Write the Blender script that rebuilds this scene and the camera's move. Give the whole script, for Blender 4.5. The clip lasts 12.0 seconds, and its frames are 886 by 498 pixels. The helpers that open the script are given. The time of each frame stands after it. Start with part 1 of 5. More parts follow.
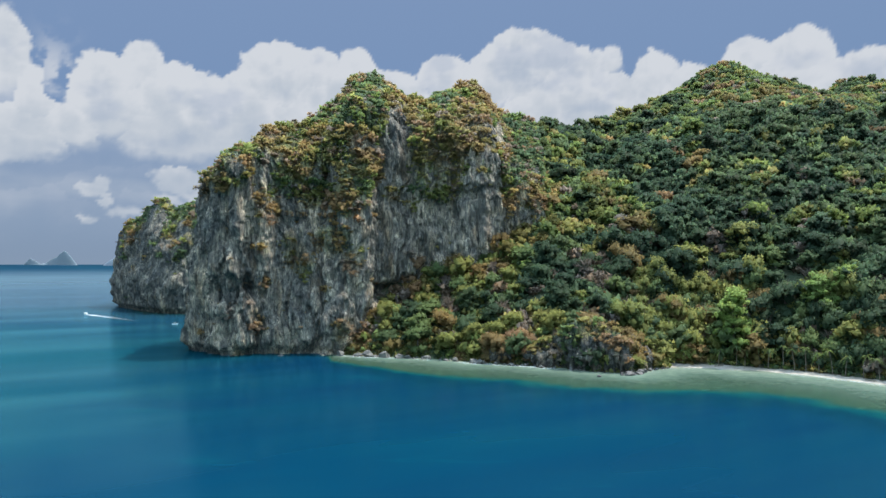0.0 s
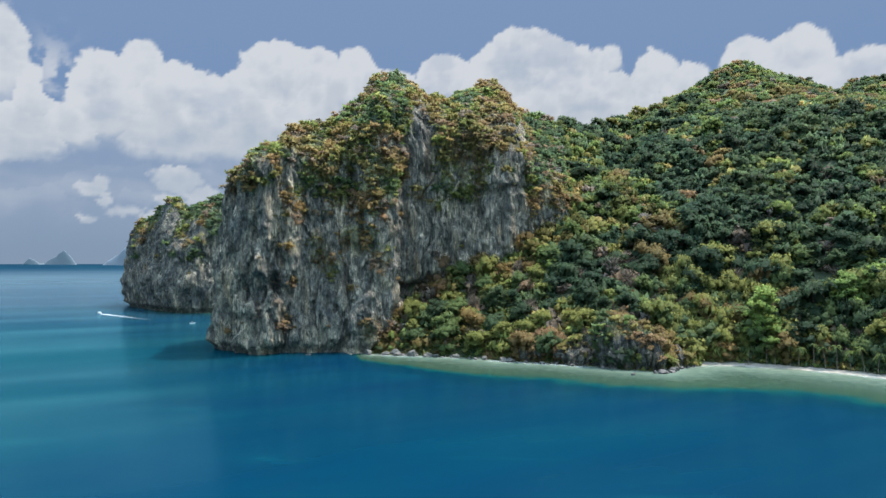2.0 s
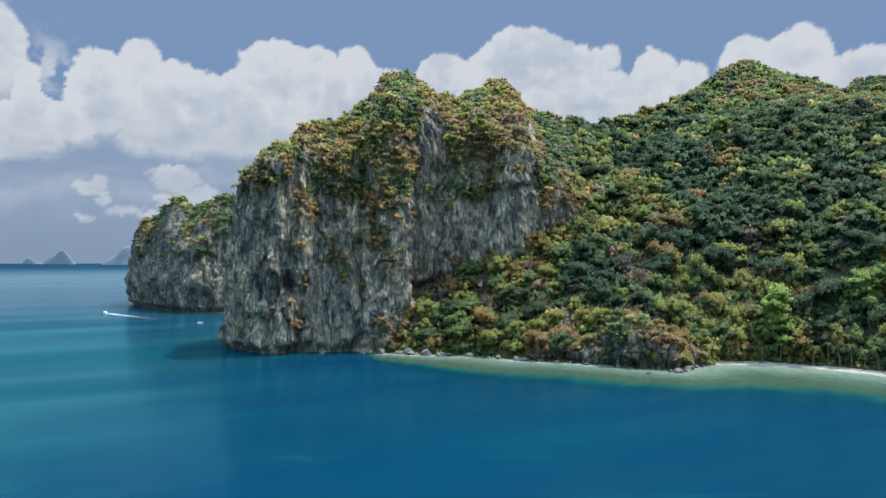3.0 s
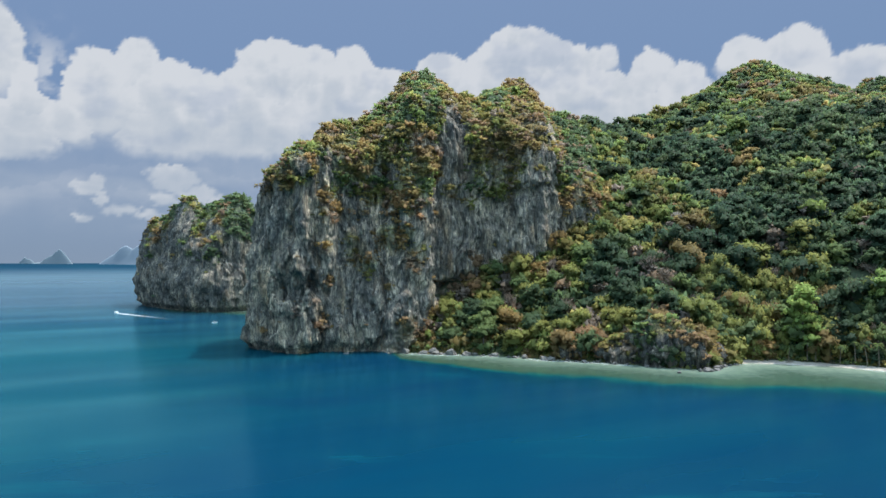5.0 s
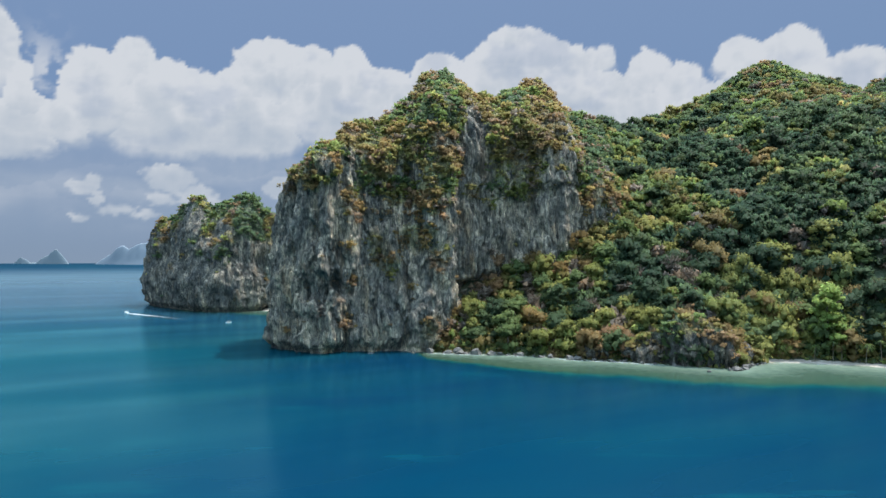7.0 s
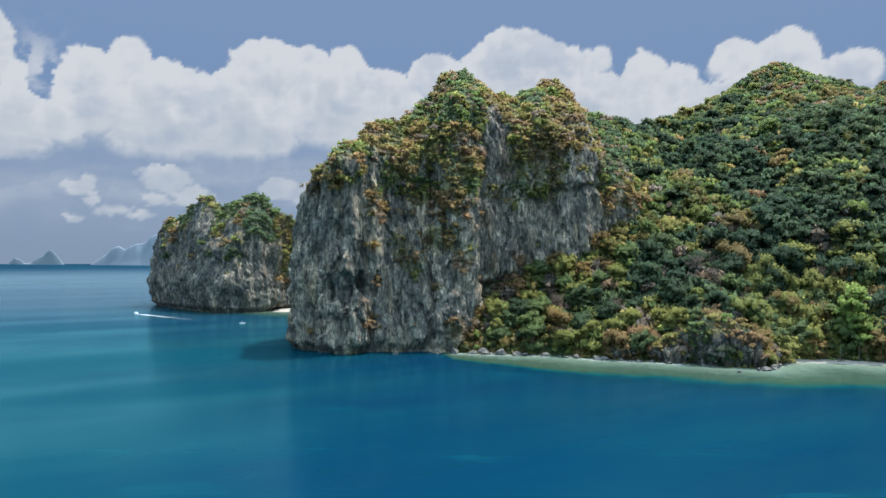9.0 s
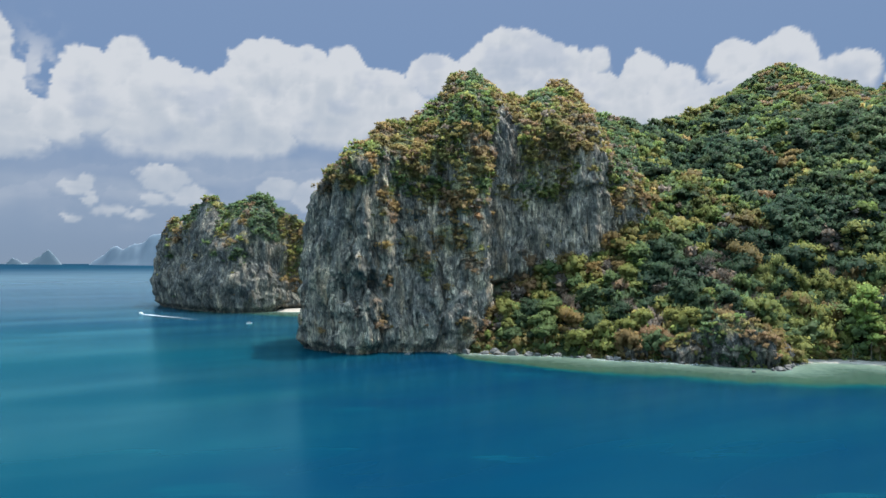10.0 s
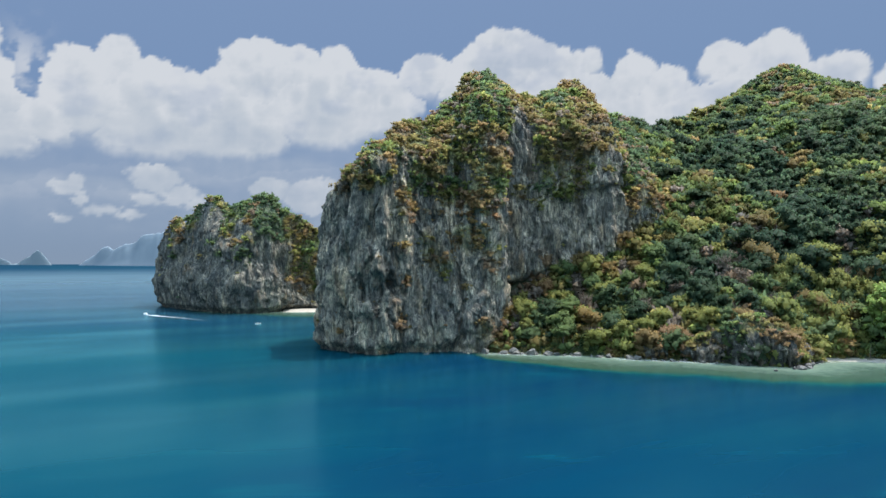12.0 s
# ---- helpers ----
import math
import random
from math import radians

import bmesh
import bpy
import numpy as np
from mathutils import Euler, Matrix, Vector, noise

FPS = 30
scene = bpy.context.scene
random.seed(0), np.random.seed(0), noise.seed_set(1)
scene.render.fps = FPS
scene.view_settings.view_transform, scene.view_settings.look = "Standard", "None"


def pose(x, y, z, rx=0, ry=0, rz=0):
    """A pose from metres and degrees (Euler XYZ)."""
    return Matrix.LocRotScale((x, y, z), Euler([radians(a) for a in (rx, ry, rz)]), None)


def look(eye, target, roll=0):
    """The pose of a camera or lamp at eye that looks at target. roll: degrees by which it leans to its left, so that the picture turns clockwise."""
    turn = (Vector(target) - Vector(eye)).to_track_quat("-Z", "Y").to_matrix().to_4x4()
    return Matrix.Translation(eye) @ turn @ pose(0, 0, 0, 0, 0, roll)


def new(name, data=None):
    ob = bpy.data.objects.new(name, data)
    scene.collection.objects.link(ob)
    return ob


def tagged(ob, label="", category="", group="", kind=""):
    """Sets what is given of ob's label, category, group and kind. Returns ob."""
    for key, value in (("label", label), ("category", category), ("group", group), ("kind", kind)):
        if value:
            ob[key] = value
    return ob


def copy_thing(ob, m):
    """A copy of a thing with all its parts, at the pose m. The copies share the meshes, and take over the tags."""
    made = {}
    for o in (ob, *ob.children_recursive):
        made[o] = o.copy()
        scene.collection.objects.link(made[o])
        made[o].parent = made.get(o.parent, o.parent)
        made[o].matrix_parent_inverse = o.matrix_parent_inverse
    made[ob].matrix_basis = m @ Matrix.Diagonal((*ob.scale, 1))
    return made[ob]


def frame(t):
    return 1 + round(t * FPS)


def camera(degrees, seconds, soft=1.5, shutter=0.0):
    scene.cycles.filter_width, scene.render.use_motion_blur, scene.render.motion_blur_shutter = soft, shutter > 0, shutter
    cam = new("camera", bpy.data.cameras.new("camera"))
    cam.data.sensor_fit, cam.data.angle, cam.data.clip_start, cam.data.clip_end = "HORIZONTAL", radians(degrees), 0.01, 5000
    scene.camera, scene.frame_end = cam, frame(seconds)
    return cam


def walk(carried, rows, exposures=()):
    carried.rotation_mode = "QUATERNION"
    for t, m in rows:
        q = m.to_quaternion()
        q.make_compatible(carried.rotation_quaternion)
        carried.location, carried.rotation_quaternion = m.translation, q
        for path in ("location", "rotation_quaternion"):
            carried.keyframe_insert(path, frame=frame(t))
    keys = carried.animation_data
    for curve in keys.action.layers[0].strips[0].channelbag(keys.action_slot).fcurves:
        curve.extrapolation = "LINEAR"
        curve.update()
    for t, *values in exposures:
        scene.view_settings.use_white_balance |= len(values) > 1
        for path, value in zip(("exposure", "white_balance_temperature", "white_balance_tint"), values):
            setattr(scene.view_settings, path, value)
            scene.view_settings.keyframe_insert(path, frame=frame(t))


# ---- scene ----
cam = camera(70.5, 12.0, 1.5)
METRES, EYE, TILT, LEAN, TURN = 100.0, 56.25, 1.3, 0.0, 0.0
ROWS = [
    (0.0, 0.0355, 0.0019, -0.0043, 0.46, 0.05, -0.03),
    (0.5, -0.0090, -0.0012, -0.0045, 0.43, 0.04, -0.01),
    (1.0, -0.0558, -0.0039, -0.0043, 0.40, 0.03, 0.01),
    (1.5, -0.1021, -0.0061, -0.0046, 0.33, 0.01, 0.00),
    (2.0, -0.1482, -0.0077, -0.0061, 0.22, -0.02, 0.01),
    (2.5, -0.1943, -0.0090, -0.0063, 0.10, -0.03, 0.03),
    (3.0, -0.2393, -0.0094, -0.0063, 0.03, -0.09, 0.04),
    (5.0, -0.4147, -0.0120, -0.0058, -0.35, -0.12, 0.05),
    (5.5, -0.4597, -0.0123, -0.0064, -0.46, -0.17, 0.06),
    (6.0, -0.5036, -0.0115, -0.0049, -0.57, -0.19, 0.07),
    (6.5, -0.5473, -0.0117, -0.0065, -0.68, -0.17, 0.07),
    (7.0, -0.5928, -0.0112, -0.0073, -0.80, -0.13, 0.06),
    (9.0, -0.7784, -0.0048, -0.0092, -1.33, -0.06, 0.03),
    (9.5, -0.8236, -0.0037, -0.0088, -1.46, -0.06, 0.01),
    (10.0, -0.8672, -0.0023, -0.0092, -1.58, -0.05, -0.00),
    (10.5, -0.9104, -0.0014, -0.0106, -1.70, -0.03, 0.01),
    (11.0, -0.9524, 0.0004, -0.0112, -1.92, -0.04, 0.03),
    (11.5, -0.9947, 0.0018, -0.0110, -2.17, -0.03, 0.04),
    (12.0, -1.0384, 0.0042, -0.0103, -2.43, -0.04, 0.04),
]
walk(cam, [(t, pose(0, 0, EYE, TILT, LEAN, TURN) @ pose(METRES * x, METRES * y, METRES * z, 90 + pitch, roll, yaw)) for t, x, y, z, yaw, pitch, roll in ROWS])

# ---- light ----
SUN_ELEV, SUN_AZ = radians(69.0), radians(68.0)
to_sun = Vector((math.sin(SUN_AZ) * math.cos(SUN_ELEV), math.cos(SUN_AZ) * math.cos(SUN_ELEV), math.sin(SUN_ELEV)))
world = bpy.data.worlds.new("daylight")
scene.world = world
world.use_nodes = True
sky = world.node_tree.nodes.new("ShaderNodeTexSky")
sky.sky_type, sky.sun_disc = "NISHITA", False
sky.sun_elevation, sky.sun_rotation = SUN_ELEV, SUN_AZ
sky.air_density, sky.dust_density, sky.ozone_density = 3.0, 0.5, 1.6
world.node_tree.nodes["Background"].inputs["Strength"].default_value = 0.15
world.node_tree.links.new(sky.outputs["Color"], world.node_tree.nodes["Background"].inputs["Color"])
sun = new("sun", bpy.data.lights.new("sun", "SUN"))
sun.data.energy, sun.data.angle, sun.data.color = 2.05, radians(0.6), (1.0, 0.95, 0.87)
sun.matrix_world = look(Vector((0, 0, 900)) + to_sun * 100, (0, 0, 900))
scene.view_settings.exposure = 1.72
SKY_GLOW = 0.305


# ---- noise ----
def hash3(i, j, k, seed):
    n = (i * 374761393 + j * 668265263 + k * 2147483647 + seed * 974711) & 0xFFFFFFFF
    n = ((n ^ (n >> 13)) * 1274126177) & 0xFFFFFFFF
    n = ((n ^ (n >> 16)) * 2246822519) & 0xFFFFFFFF
    return ((n ^ (n >> 15)) & 0xFFFFFF) / float(0xFFFFFF)


def grain(x, y, z=0.0, seed=0):
    """Smooth noise from -1 to 1 on arrays."""
    x, y, z = np.broadcast_arrays(np.asarray(x, float), np.asarray(y, float), np.asarray(z, float))
    xi, yi, zi = np.floor(x).astype(np.int64), np.floor(y).astype(np.int64), np.floor(z).astype(np.int64)
    u, v, w = x - xi, y - yi, z - zi
    u, v, w = (a * a * a * (a * (a * 6 - 15) + 10) for a in (u, v, w))
    out = 0.0
    for a in (0, 1):
        for b in (0, 1):
            for c in (0, 1):
                out = out + hash3(xi + a, yi + b, zi + c, seed) * (u if a else 1 - u) * (v if b else 1 - v) * (w if c else 1 - w)
    return out * 2 - 1


def fbm(x, y, z=0.0, octaves=4, seed=0, gain=0.5):
    total, amp, f, norm = 0.0, 1.0, 1.0, 0.0
    for o in range(octaves):
        total = total + amp * grain(np.asarray(x) * f, np.asarray(y) * f, np.asarray(z) * f, seed + o * 17)
        norm, amp, f = norm + amp, amp * gain, f * 2.03
    return total / norm


def billow(x, y, z=0.0, octaves=4, seed=0):
    total, amp, f, norm = 0.0, 1.0, 1.0, 0.0
    for o in range(octaves):
        total = total + amp * (1 - 2 * np.abs(grain(np.asarray(x) * f, np.asarray(y) * f, np.asarray(z) * f, seed + o * 17)))
        norm, amp, f = norm + amp, amp * 0.55, f * 2.1
    return total / norm


def step01(a, b, x):
    t = np.clip((np.asarray(x, float) - a) / (b - a), 0, 1)
    return t * t * (3 - 2 * t)


# ---- mesh helpers ----
def raw_mesh(name, verts, faces, attributes=None, smooth=False, normals=None):
    """A mesh from arrays: faces all have the same number of corners."""
    verts, faces = np.asarray(verts, np.float32), np.asarray(faces, np.int32)
    me = bpy.data.meshes.new(name)
    n, k = faces.shape
    me.vertices.add(len(verts))
    me.vertices.foreach_set("co", verts.ravel())
    me.loops.add(n * k)
    me.loops.foreach_set("vertex_index", faces.ravel())
    me.polygons.add(n)
    me.polygons.foreach_set("loop_start", np.arange(0, n * k, k, dtype=np.int32))
    me.polygons.foreach_set("loop_total", np.full(n, k, np.int32))
    me.polygons.foreach_set("use_smooth", np.full(n, smooth, bool))
    for key, values in (attributes or {}).items():
        me.attributes.new(key, "FLOAT", "POINT").data.foreach_set("value", np.asarray(values, np.float32).ravel())
    me.update(calc_edges=True)
    me.validate()
    if normals is not None:
        me.normals_split_custom_set_from_vertices(normals.astype(np.float32))
    return me


def grid_faces(rows, cols, wrap=False):
    i, j = np.meshgrid(np.arange(rows - 1), np.arange(cols if wrap else cols - 1), indexing="ij")
    a, b = i * cols + j, i * cols + (j + 1) % cols
    return np.stack([a, b, b + cols, a + cols], -1).reshape(-1, 4)


def placed(name, me, material, parent=None, label=""):
    ob = new(name, me)
    if material and not me.materials:
        me.materials.append(material)
    if parent:
        ob.parent = parent
    if label:
        ob["label"] = label
    return ob


def part(name, bm, material, parent, label=""):
    me = bpy.data.meshes.new(name)
    bm.to_mesh(me)
    bm.free()
    return placed(name, me, material, parent, label)


# ---- materials ----
def material(name, rough=0.9):
    m = bpy.data.materials.new(name)
    m.use_nodes = True
    nodes, links = m.node_tree.nodes, m.node_tree.links
    shader = nodes["Principled BSDF"]
    shader.inputs["Roughness"].default_value = rough
    return m, nodes, links, shader


def ramp(nodes, links, fac, stops):
    r = nodes.new("ShaderNodeValToRGB")
    while len(r.color_ramp.elements) < len(stops):
        r.color_ramp.elements.new(0.5)
    for e, (p, c) in zip(r.color_ramp.elements, stops):
        e.position, e.color = p, (*c, 1) if len(c) == 3 else c
    links.new(fac, r.inputs["Fac"])
    return r.outputs["Color"]


def noise_tex(nodes, links, scale, detail=4, stretch=(1, 1, 1), rough=0.55, offset=(0, 0, 0), turn=0.0):
    at = nodes.new("ShaderNodeNewGeometry")
    mp = nodes.new("ShaderNodeMapping")
    mp.inputs["Scale"].default_value, mp.inputs["Location"].default_value = stretch, offset
    if turn:
        mp.vector_type, mp.inputs["Rotation"].default_value = "POINT", (0, 0, turn)
        spin = nodes.new("ShaderNodeMapping")
        spin.inputs["Rotation"].default_value = (0, 0, turn)
        links.new(at.outputs["Position"], spin.inputs["Vector"])
        mp.inputs["Rotation"].default_value = (0, 0, 0)
    tx = nodes.new("ShaderNodeTexNoise")
    tx.inputs["Scale"].default_value, tx.inputs["Detail"].default_value, tx.inputs["Roughness"].default_value = scale, detail, rough
    links.new(spin.outputs["Vector"] if turn else at.outputs["Position"], mp.inputs["Vector"])
    links.new(mp.outputs["Vector"], tx.inputs["Vector"])
    return tx.outputs["Fac"]


def mixed(nodes, links, fac, a, b, mode="MIX"):
    mx = nodes.new("ShaderNodeMix")
    mx.data_type, mx.blend_type = "RGBA", mode
    for sock, value in ((mx.inputs[0], fac), (mx.inputs[6], a), (mx.inputs[7], b)):
        if isinstance(value, (int, float)):
            sock.default_value = value
        elif isinstance(value, tuple):
            sock.default_value = (*value, 1)
        else:
            links.new(value, sock)
    return mx.outputs[2]


def calc(nodes, links, op, a, b=0.0, c=0.0, clamp=False):
    n = nodes.new("ShaderNodeMath")
    n.operation, n.use_clamp = op, clamp
    for sock, value in zip(n.inputs, (a, b, c)):
        if isinstance(value, (int, float)):
            sock.default_value = value
        else:
            links.new(value, sock)
    return n.outputs[0]


def bumped(nodes, links, shader, height, strength, distance):
    b = nodes.new("ShaderNodeBump")
    b.inputs["Strength"].default_value, b.inputs["Distance"].default_value = strength, distance
    links.new(height, b.inputs["Height"])
    links.new(b.outputs["Normal"], shader.inputs["Normal"])


def attr(nodes, key):
    a = nodes.new("ShaderNodeAttribute")
    a.attribute_name = key
    return a.outputs["Fac"]


def slabs(nodes, links, scale, stretch):
    """One random value for each of many broken slabs with wandering edges."""
    at = nodes.new("ShaderNodeNewGeometry")
    wander = nodes.new("ShaderNodeTexNoise")
    wander.inputs["Scale"].default_value, wander.inputs["Detail"].default_value = scale * 1.6, 4
    links.new(at.outputs["Position"], wander.inputs["Vector"])
    push = nodes.new("ShaderNodeVectorMath")
    push.operation = "MULTIPLY_ADD"
    push.inputs[1].default_value = (1.5 / scale, 1.5 / scale, 1.5 / scale)
    links.new(wander.outputs["Color"], push.inputs[0])
    links.new(at.outputs["Position"], push.inputs[2])
    mp = nodes.new("ShaderNodeMapping")
    mp.inputs["Scale"].default_value = stretch
    links.new(push.outputs[0], mp.inputs["Vector"])
    cell = nodes.new("ShaderNodeTexVoronoi")
    cell.inputs["Scale"].default_value = scale
    links.new(mp.outputs["Vector"], cell.inputs["Vector"])
    split = nodes.new("ShaderNodeSeparateColor")
    links.new(cell.outputs["Color"], split.inputs[0])
    return split.outputs[0]


LEAF_TONES = [(0.0, (0.043, 0.079, 0.054)), (0.18, (0.080, 0.130, 0.076)), (0.36, (0.118, 0.170, 0.082)), (0.43, (0.176, 0.246, 0.076)), (0.52, (0.238, 0.238, 0.084)),
              (0.66, (0.282, 0.210, 0.096)), (0.82, (0.274, 0.184, 0.112)), (1.0, (0.212, 0.188, 0.168))]


def rock_material(name, tint=(1.70, 1.55, 1.38)):
    m, n, l, s = material(name, 0.92)
    streak = noise_tex(n, l, 0.28, 6, (1, 1, 0.16), 0.62)
    fine = noise_tex(n, l, 1.1, 5, (1, 1, 0.14), 0.72, (7, 3, 1))
    broad = noise_tex(n, l, 0.05, 5, (1, 1, 0.6), 0.65, (30, 0, 9))
    col = ramp(n, l, streak, [(0.30, (0.07, 0.074, 0.074)), (0.45, (0.155, 0.157, 0.152)), (0.56, (0.24, 0.236, 0.223)), (0.72, (0.36, 0.347, 0.32))])
    patch = ramp(n, l, broad, [(0.38, (0.60, 0.65, 0.70)), (0.50, (0.98, 0.98, 0.97)), (0.64, (1.5, 1.40, 1.26))])
    col = mixed(n, l, 1.0, col, patch, "MULTIPLY")
    pit = ramp(n, l, fine, [(0.36, (0.62, 0.63, 0.65)), (0.55, (1.0, 1.0, 1.0)), (0.75, (1.18, 1.16, 1.12))])
    col = mixed(n, l, 1.0, col, pit, "MULTIPLY")
    vein = calc(n, l, "ABSOLUTE", calc(n, l, "SUBTRACT", noise_tex(n, l, 0.22, 5, (1, 1, 0.28), 0.7, (15, 40, 3)), 0.5))
    col = mixed(n, l, 0.85, col, ramp(n, l, vein, [(0.0, (0.35, 0.36, 0.36)), (0.016, (0.62, 0.63, 0.63)), (0.045, (1.0, 1.0, 1.0))]), "MULTIPLY")
    lime = ramp(n, l, noise_tex(n, l, 0.16, 6, (1, 1, 0.2), 0.7, (2, 60, 33)), [(0.57, (0, 0, 0)), (0.72, (1, 1, 1))])
    col = mixed(n, l, calc(n, l, "MULTIPLY", lime, 0.3), col, (0.46, 0.43, 0.38))
    rust = ramp(n, l, noise_tex(n, l, 0.12, 5, (1, 1, 0.25), 0.6, (80, 5, 2)), [(0.54, (0, 0, 0)), (0.68, (1, 1, 1))])
    col = mixed(n, l, calc(n, l, "MULTIPLY", rust, 0.5), col, (0.24, 0.17, 0.105))
    moss = attr(n, "soil")
    mat = mixed(n, l, 1.0, ramp(n, l, attr(n, "mat_tone"), LEAF_TONES), ramp(n, l, fine, [(0.3, (0.55, 0.57, 0.6)), (0.7, (1.05, 1.02, 1.0))]), "MULTIPLY")
    col = mixed(n, l, moss, col, mixed(n, l, 1.0, mat, tuple(1.05 / c for c in tint), "MULTIPLY"))
    col = mixed(n, l, attr(n, "pale"), col, mixed(n, l, fine, (0.30, 0.27, 0.23), (0.52, 0.48, 0.42)))
    # Shade on slabs, recesses and crag fronts is put in by darkening the rock.
    col = mixed(n, l, attr(n, "shade_tint"), col, mixed(n, l, 1.0, col, (0.55, 0.56, 0.58), "MULTIPLY"))
    col = mixed(n, l, 1.0, col, tint, "MULTIPLY")
    l.new(col, s.inputs["Base Color"])
    comb = noise_tex(n, l, 0.9, 4, (1, 1, 0.075), 0.66, (9, 9, 4))
    blotch = noise_tex(n, l, 0.16, 5, (1, 1, 0.55), 0.62, (21, 4, 17))
    col = mixed(n, l, 0.9, col, ramp(n, l, blotch, [(0.36, (0.50, 0.53, 0.55)), (0.5, (1, 1, 1)), (0.63, (1.42, 1.36, 1.27))]), "MULTIPLY")
    col = mixed(n, l, 0.5, col, ramp(n, l, comb, [(0.40, (0.56, 0.57, 0.59)), (0.5, (1, 1, 1)), (0.61, (1.22, 1.20, 1.17))]), "MULTIPLY")
    l.new(col, s.inputs["Base Color"])
    crack = calc(n, l, "ABSOLUTE", calc(n, l, "SUBTRACT", noise_tex(n, l, 0.55, 4, (1, 1, 0.07), 0.6, (33, 12, 8)), 0.5))
    hair = calc(n, l, "ABSOLUTE", calc(n, l, "SUBTRACT", noise_tex(n, l, 1.3, 3, (1, 1, 0.10), 0.6, (3, 52, 28)), 0.5))
    col = mixed(n, l, 1.0, col, ramp(n, l, crack, [(0.0, (0.30, 0.31, 0.33)), (0.010, (0.60, 0.61, 0.62)), (0.022, (1.0, 1.0, 1.0)), (0.10, (1.0, 1.0, 1.0)), (0.16, (1.3, 1.27, 1.22))]), "MULTIPLY")
    col = mixed(n, l, 1.0, col, ramp(n, l, hair, [(0.0, (0.45, 0.46, 0.48)), (0.020, (0.85, 0.85, 0.86)), (0.035, (1.04, 1.04, 1.03))]), "MULTIPLY")
    pock = noise_tex(n, l, 0.62, 4, (1, 1, 0.36), 0.68, (44, 18, 6))
    col = mixed(n, l, 1.0, col, ramp(n, l, pock, [(0.37, (0.42, 0.43, 0.45)), (0.42, (0.95, 0.95, 0.96)), (0.56, (1.05, 1.04, 1.03)), (0.62, (1.3, 1.27, 1.22))]), "MULTIPLY")
    slab = slabs(n, l, 0.17, (1, 1, 0.26))
    chunk = slabs(n, l, 0.5, (1, 1, 0.55))
    col = mixed(n, l, 0.9, col, ramp(n, l, slab, [(0.0, (0.66, 0.69, 0.71)), (0.5, (1, 1, 1)), (1.0, (1.32, 1.29, 1.24))]), "MULTIPLY")
    col = mixed(n, l, 0.8, col, ramp(n, l, chunk, [(0.0, (0.68, 0.7, 0.72)), (0.5, (1, 1, 1)), (1.0, (1.3, 1.27, 1.22))]), "MULTIPLY")
    l.new(col, s.inputs["Base Color"])
    h = calc(n, l, "ADD", calc(n, l, "MULTIPLY", streak, 1.4), calc(n, l, "ADD", fine, calc(n, l, "ADD", calc(n, l, "MULTIPLY", chunk, 0.3), calc(n, l, "MULTIPLY", comb, 1.4))))
    bumped(n, l, s, h, 1.0, 1.7)
    return m


def leaf_material(name):
    m, n, l, s = material(name, 0.55)
    s.inputs["Specular IOR Level"].default_value = 0.08
    col = ramp(n, l, attr(n, "tone"), LEAF_TONES)
    at = n.new("ShaderNodeNewGeometry")
    vary = ramp(n, l, at.outputs["Random Per Island"], [(0.0, (0.92, 0.93, 0.93)), (0.6, (1.0, 1.0, 1.0)), (1.0, (1.08, 1.07, 1.05))])
    col = mixed(n, l, 1.0, col, vary, "MULTIPLY")
    lum = n.new("ShaderNodeVectorMath")
    lum.operation = "SCALE"
    l.new(col, lum.inputs[0])
    l.new(calc(n, l, "ADD", attr(n, "lum"), 1.0), lum.inputs["Scale"])
    col = lum.outputs[0]
    wide = ramp(n, l, noise_tex(n, l, 0.03, 3), [(0.35, (0.84, 0.88, 0.88)), (0.65, (1.14, 1.08, 1.0))])
    col = mixed(n, l, 1.0, col, wide, "MULTIPLY")
    leafy = noise_tex(n, l, 1.0, 4, (1, 1, 1), 0.65)
    col = mixed(n, l, 1.0, col, ramp(n, l, leafy, [(0.33, (0.88, 0.89, 0.89)), (0.5, (0.99, 0.99, 0.99)), (0.68, (1.12, 1.11, 1.08))]), "MULTIPLY")
    bumped(n, l, s, leafy, 0.3, 0.3)
    l.new(col, s.inputs["Base Color"])
    glow = n.new("ShaderNodeBsdfTranslucent")
    l.new(col, glow.inputs["Color"])
    mx = n.new("ShaderNodeMixShader")
    mx.inputs[0].default_value = 0.64
    l.new(s.outputs[0], mx.inputs[1])
    l.new(glow.outputs[0], mx.inputs[2])
    l.new(mx.outputs[0], n["Material Output"].inputs["Surface"])
    return m


def simple_material(name, low, high, scale, rough=0.9, bump=0.0, stretch=(1, 1, 1)):
    m, n, l, s = material(name, rough)
    f = noise_tex(n, l, scale, 6, stretch, 0.65)
    l.new(ramp(n, l, f, [(0.3, low), (0.7, high)]), s.inputs["Base Color"])
    if bump:
        bumped(n, l, s, f, 0.8, bump)
    return m


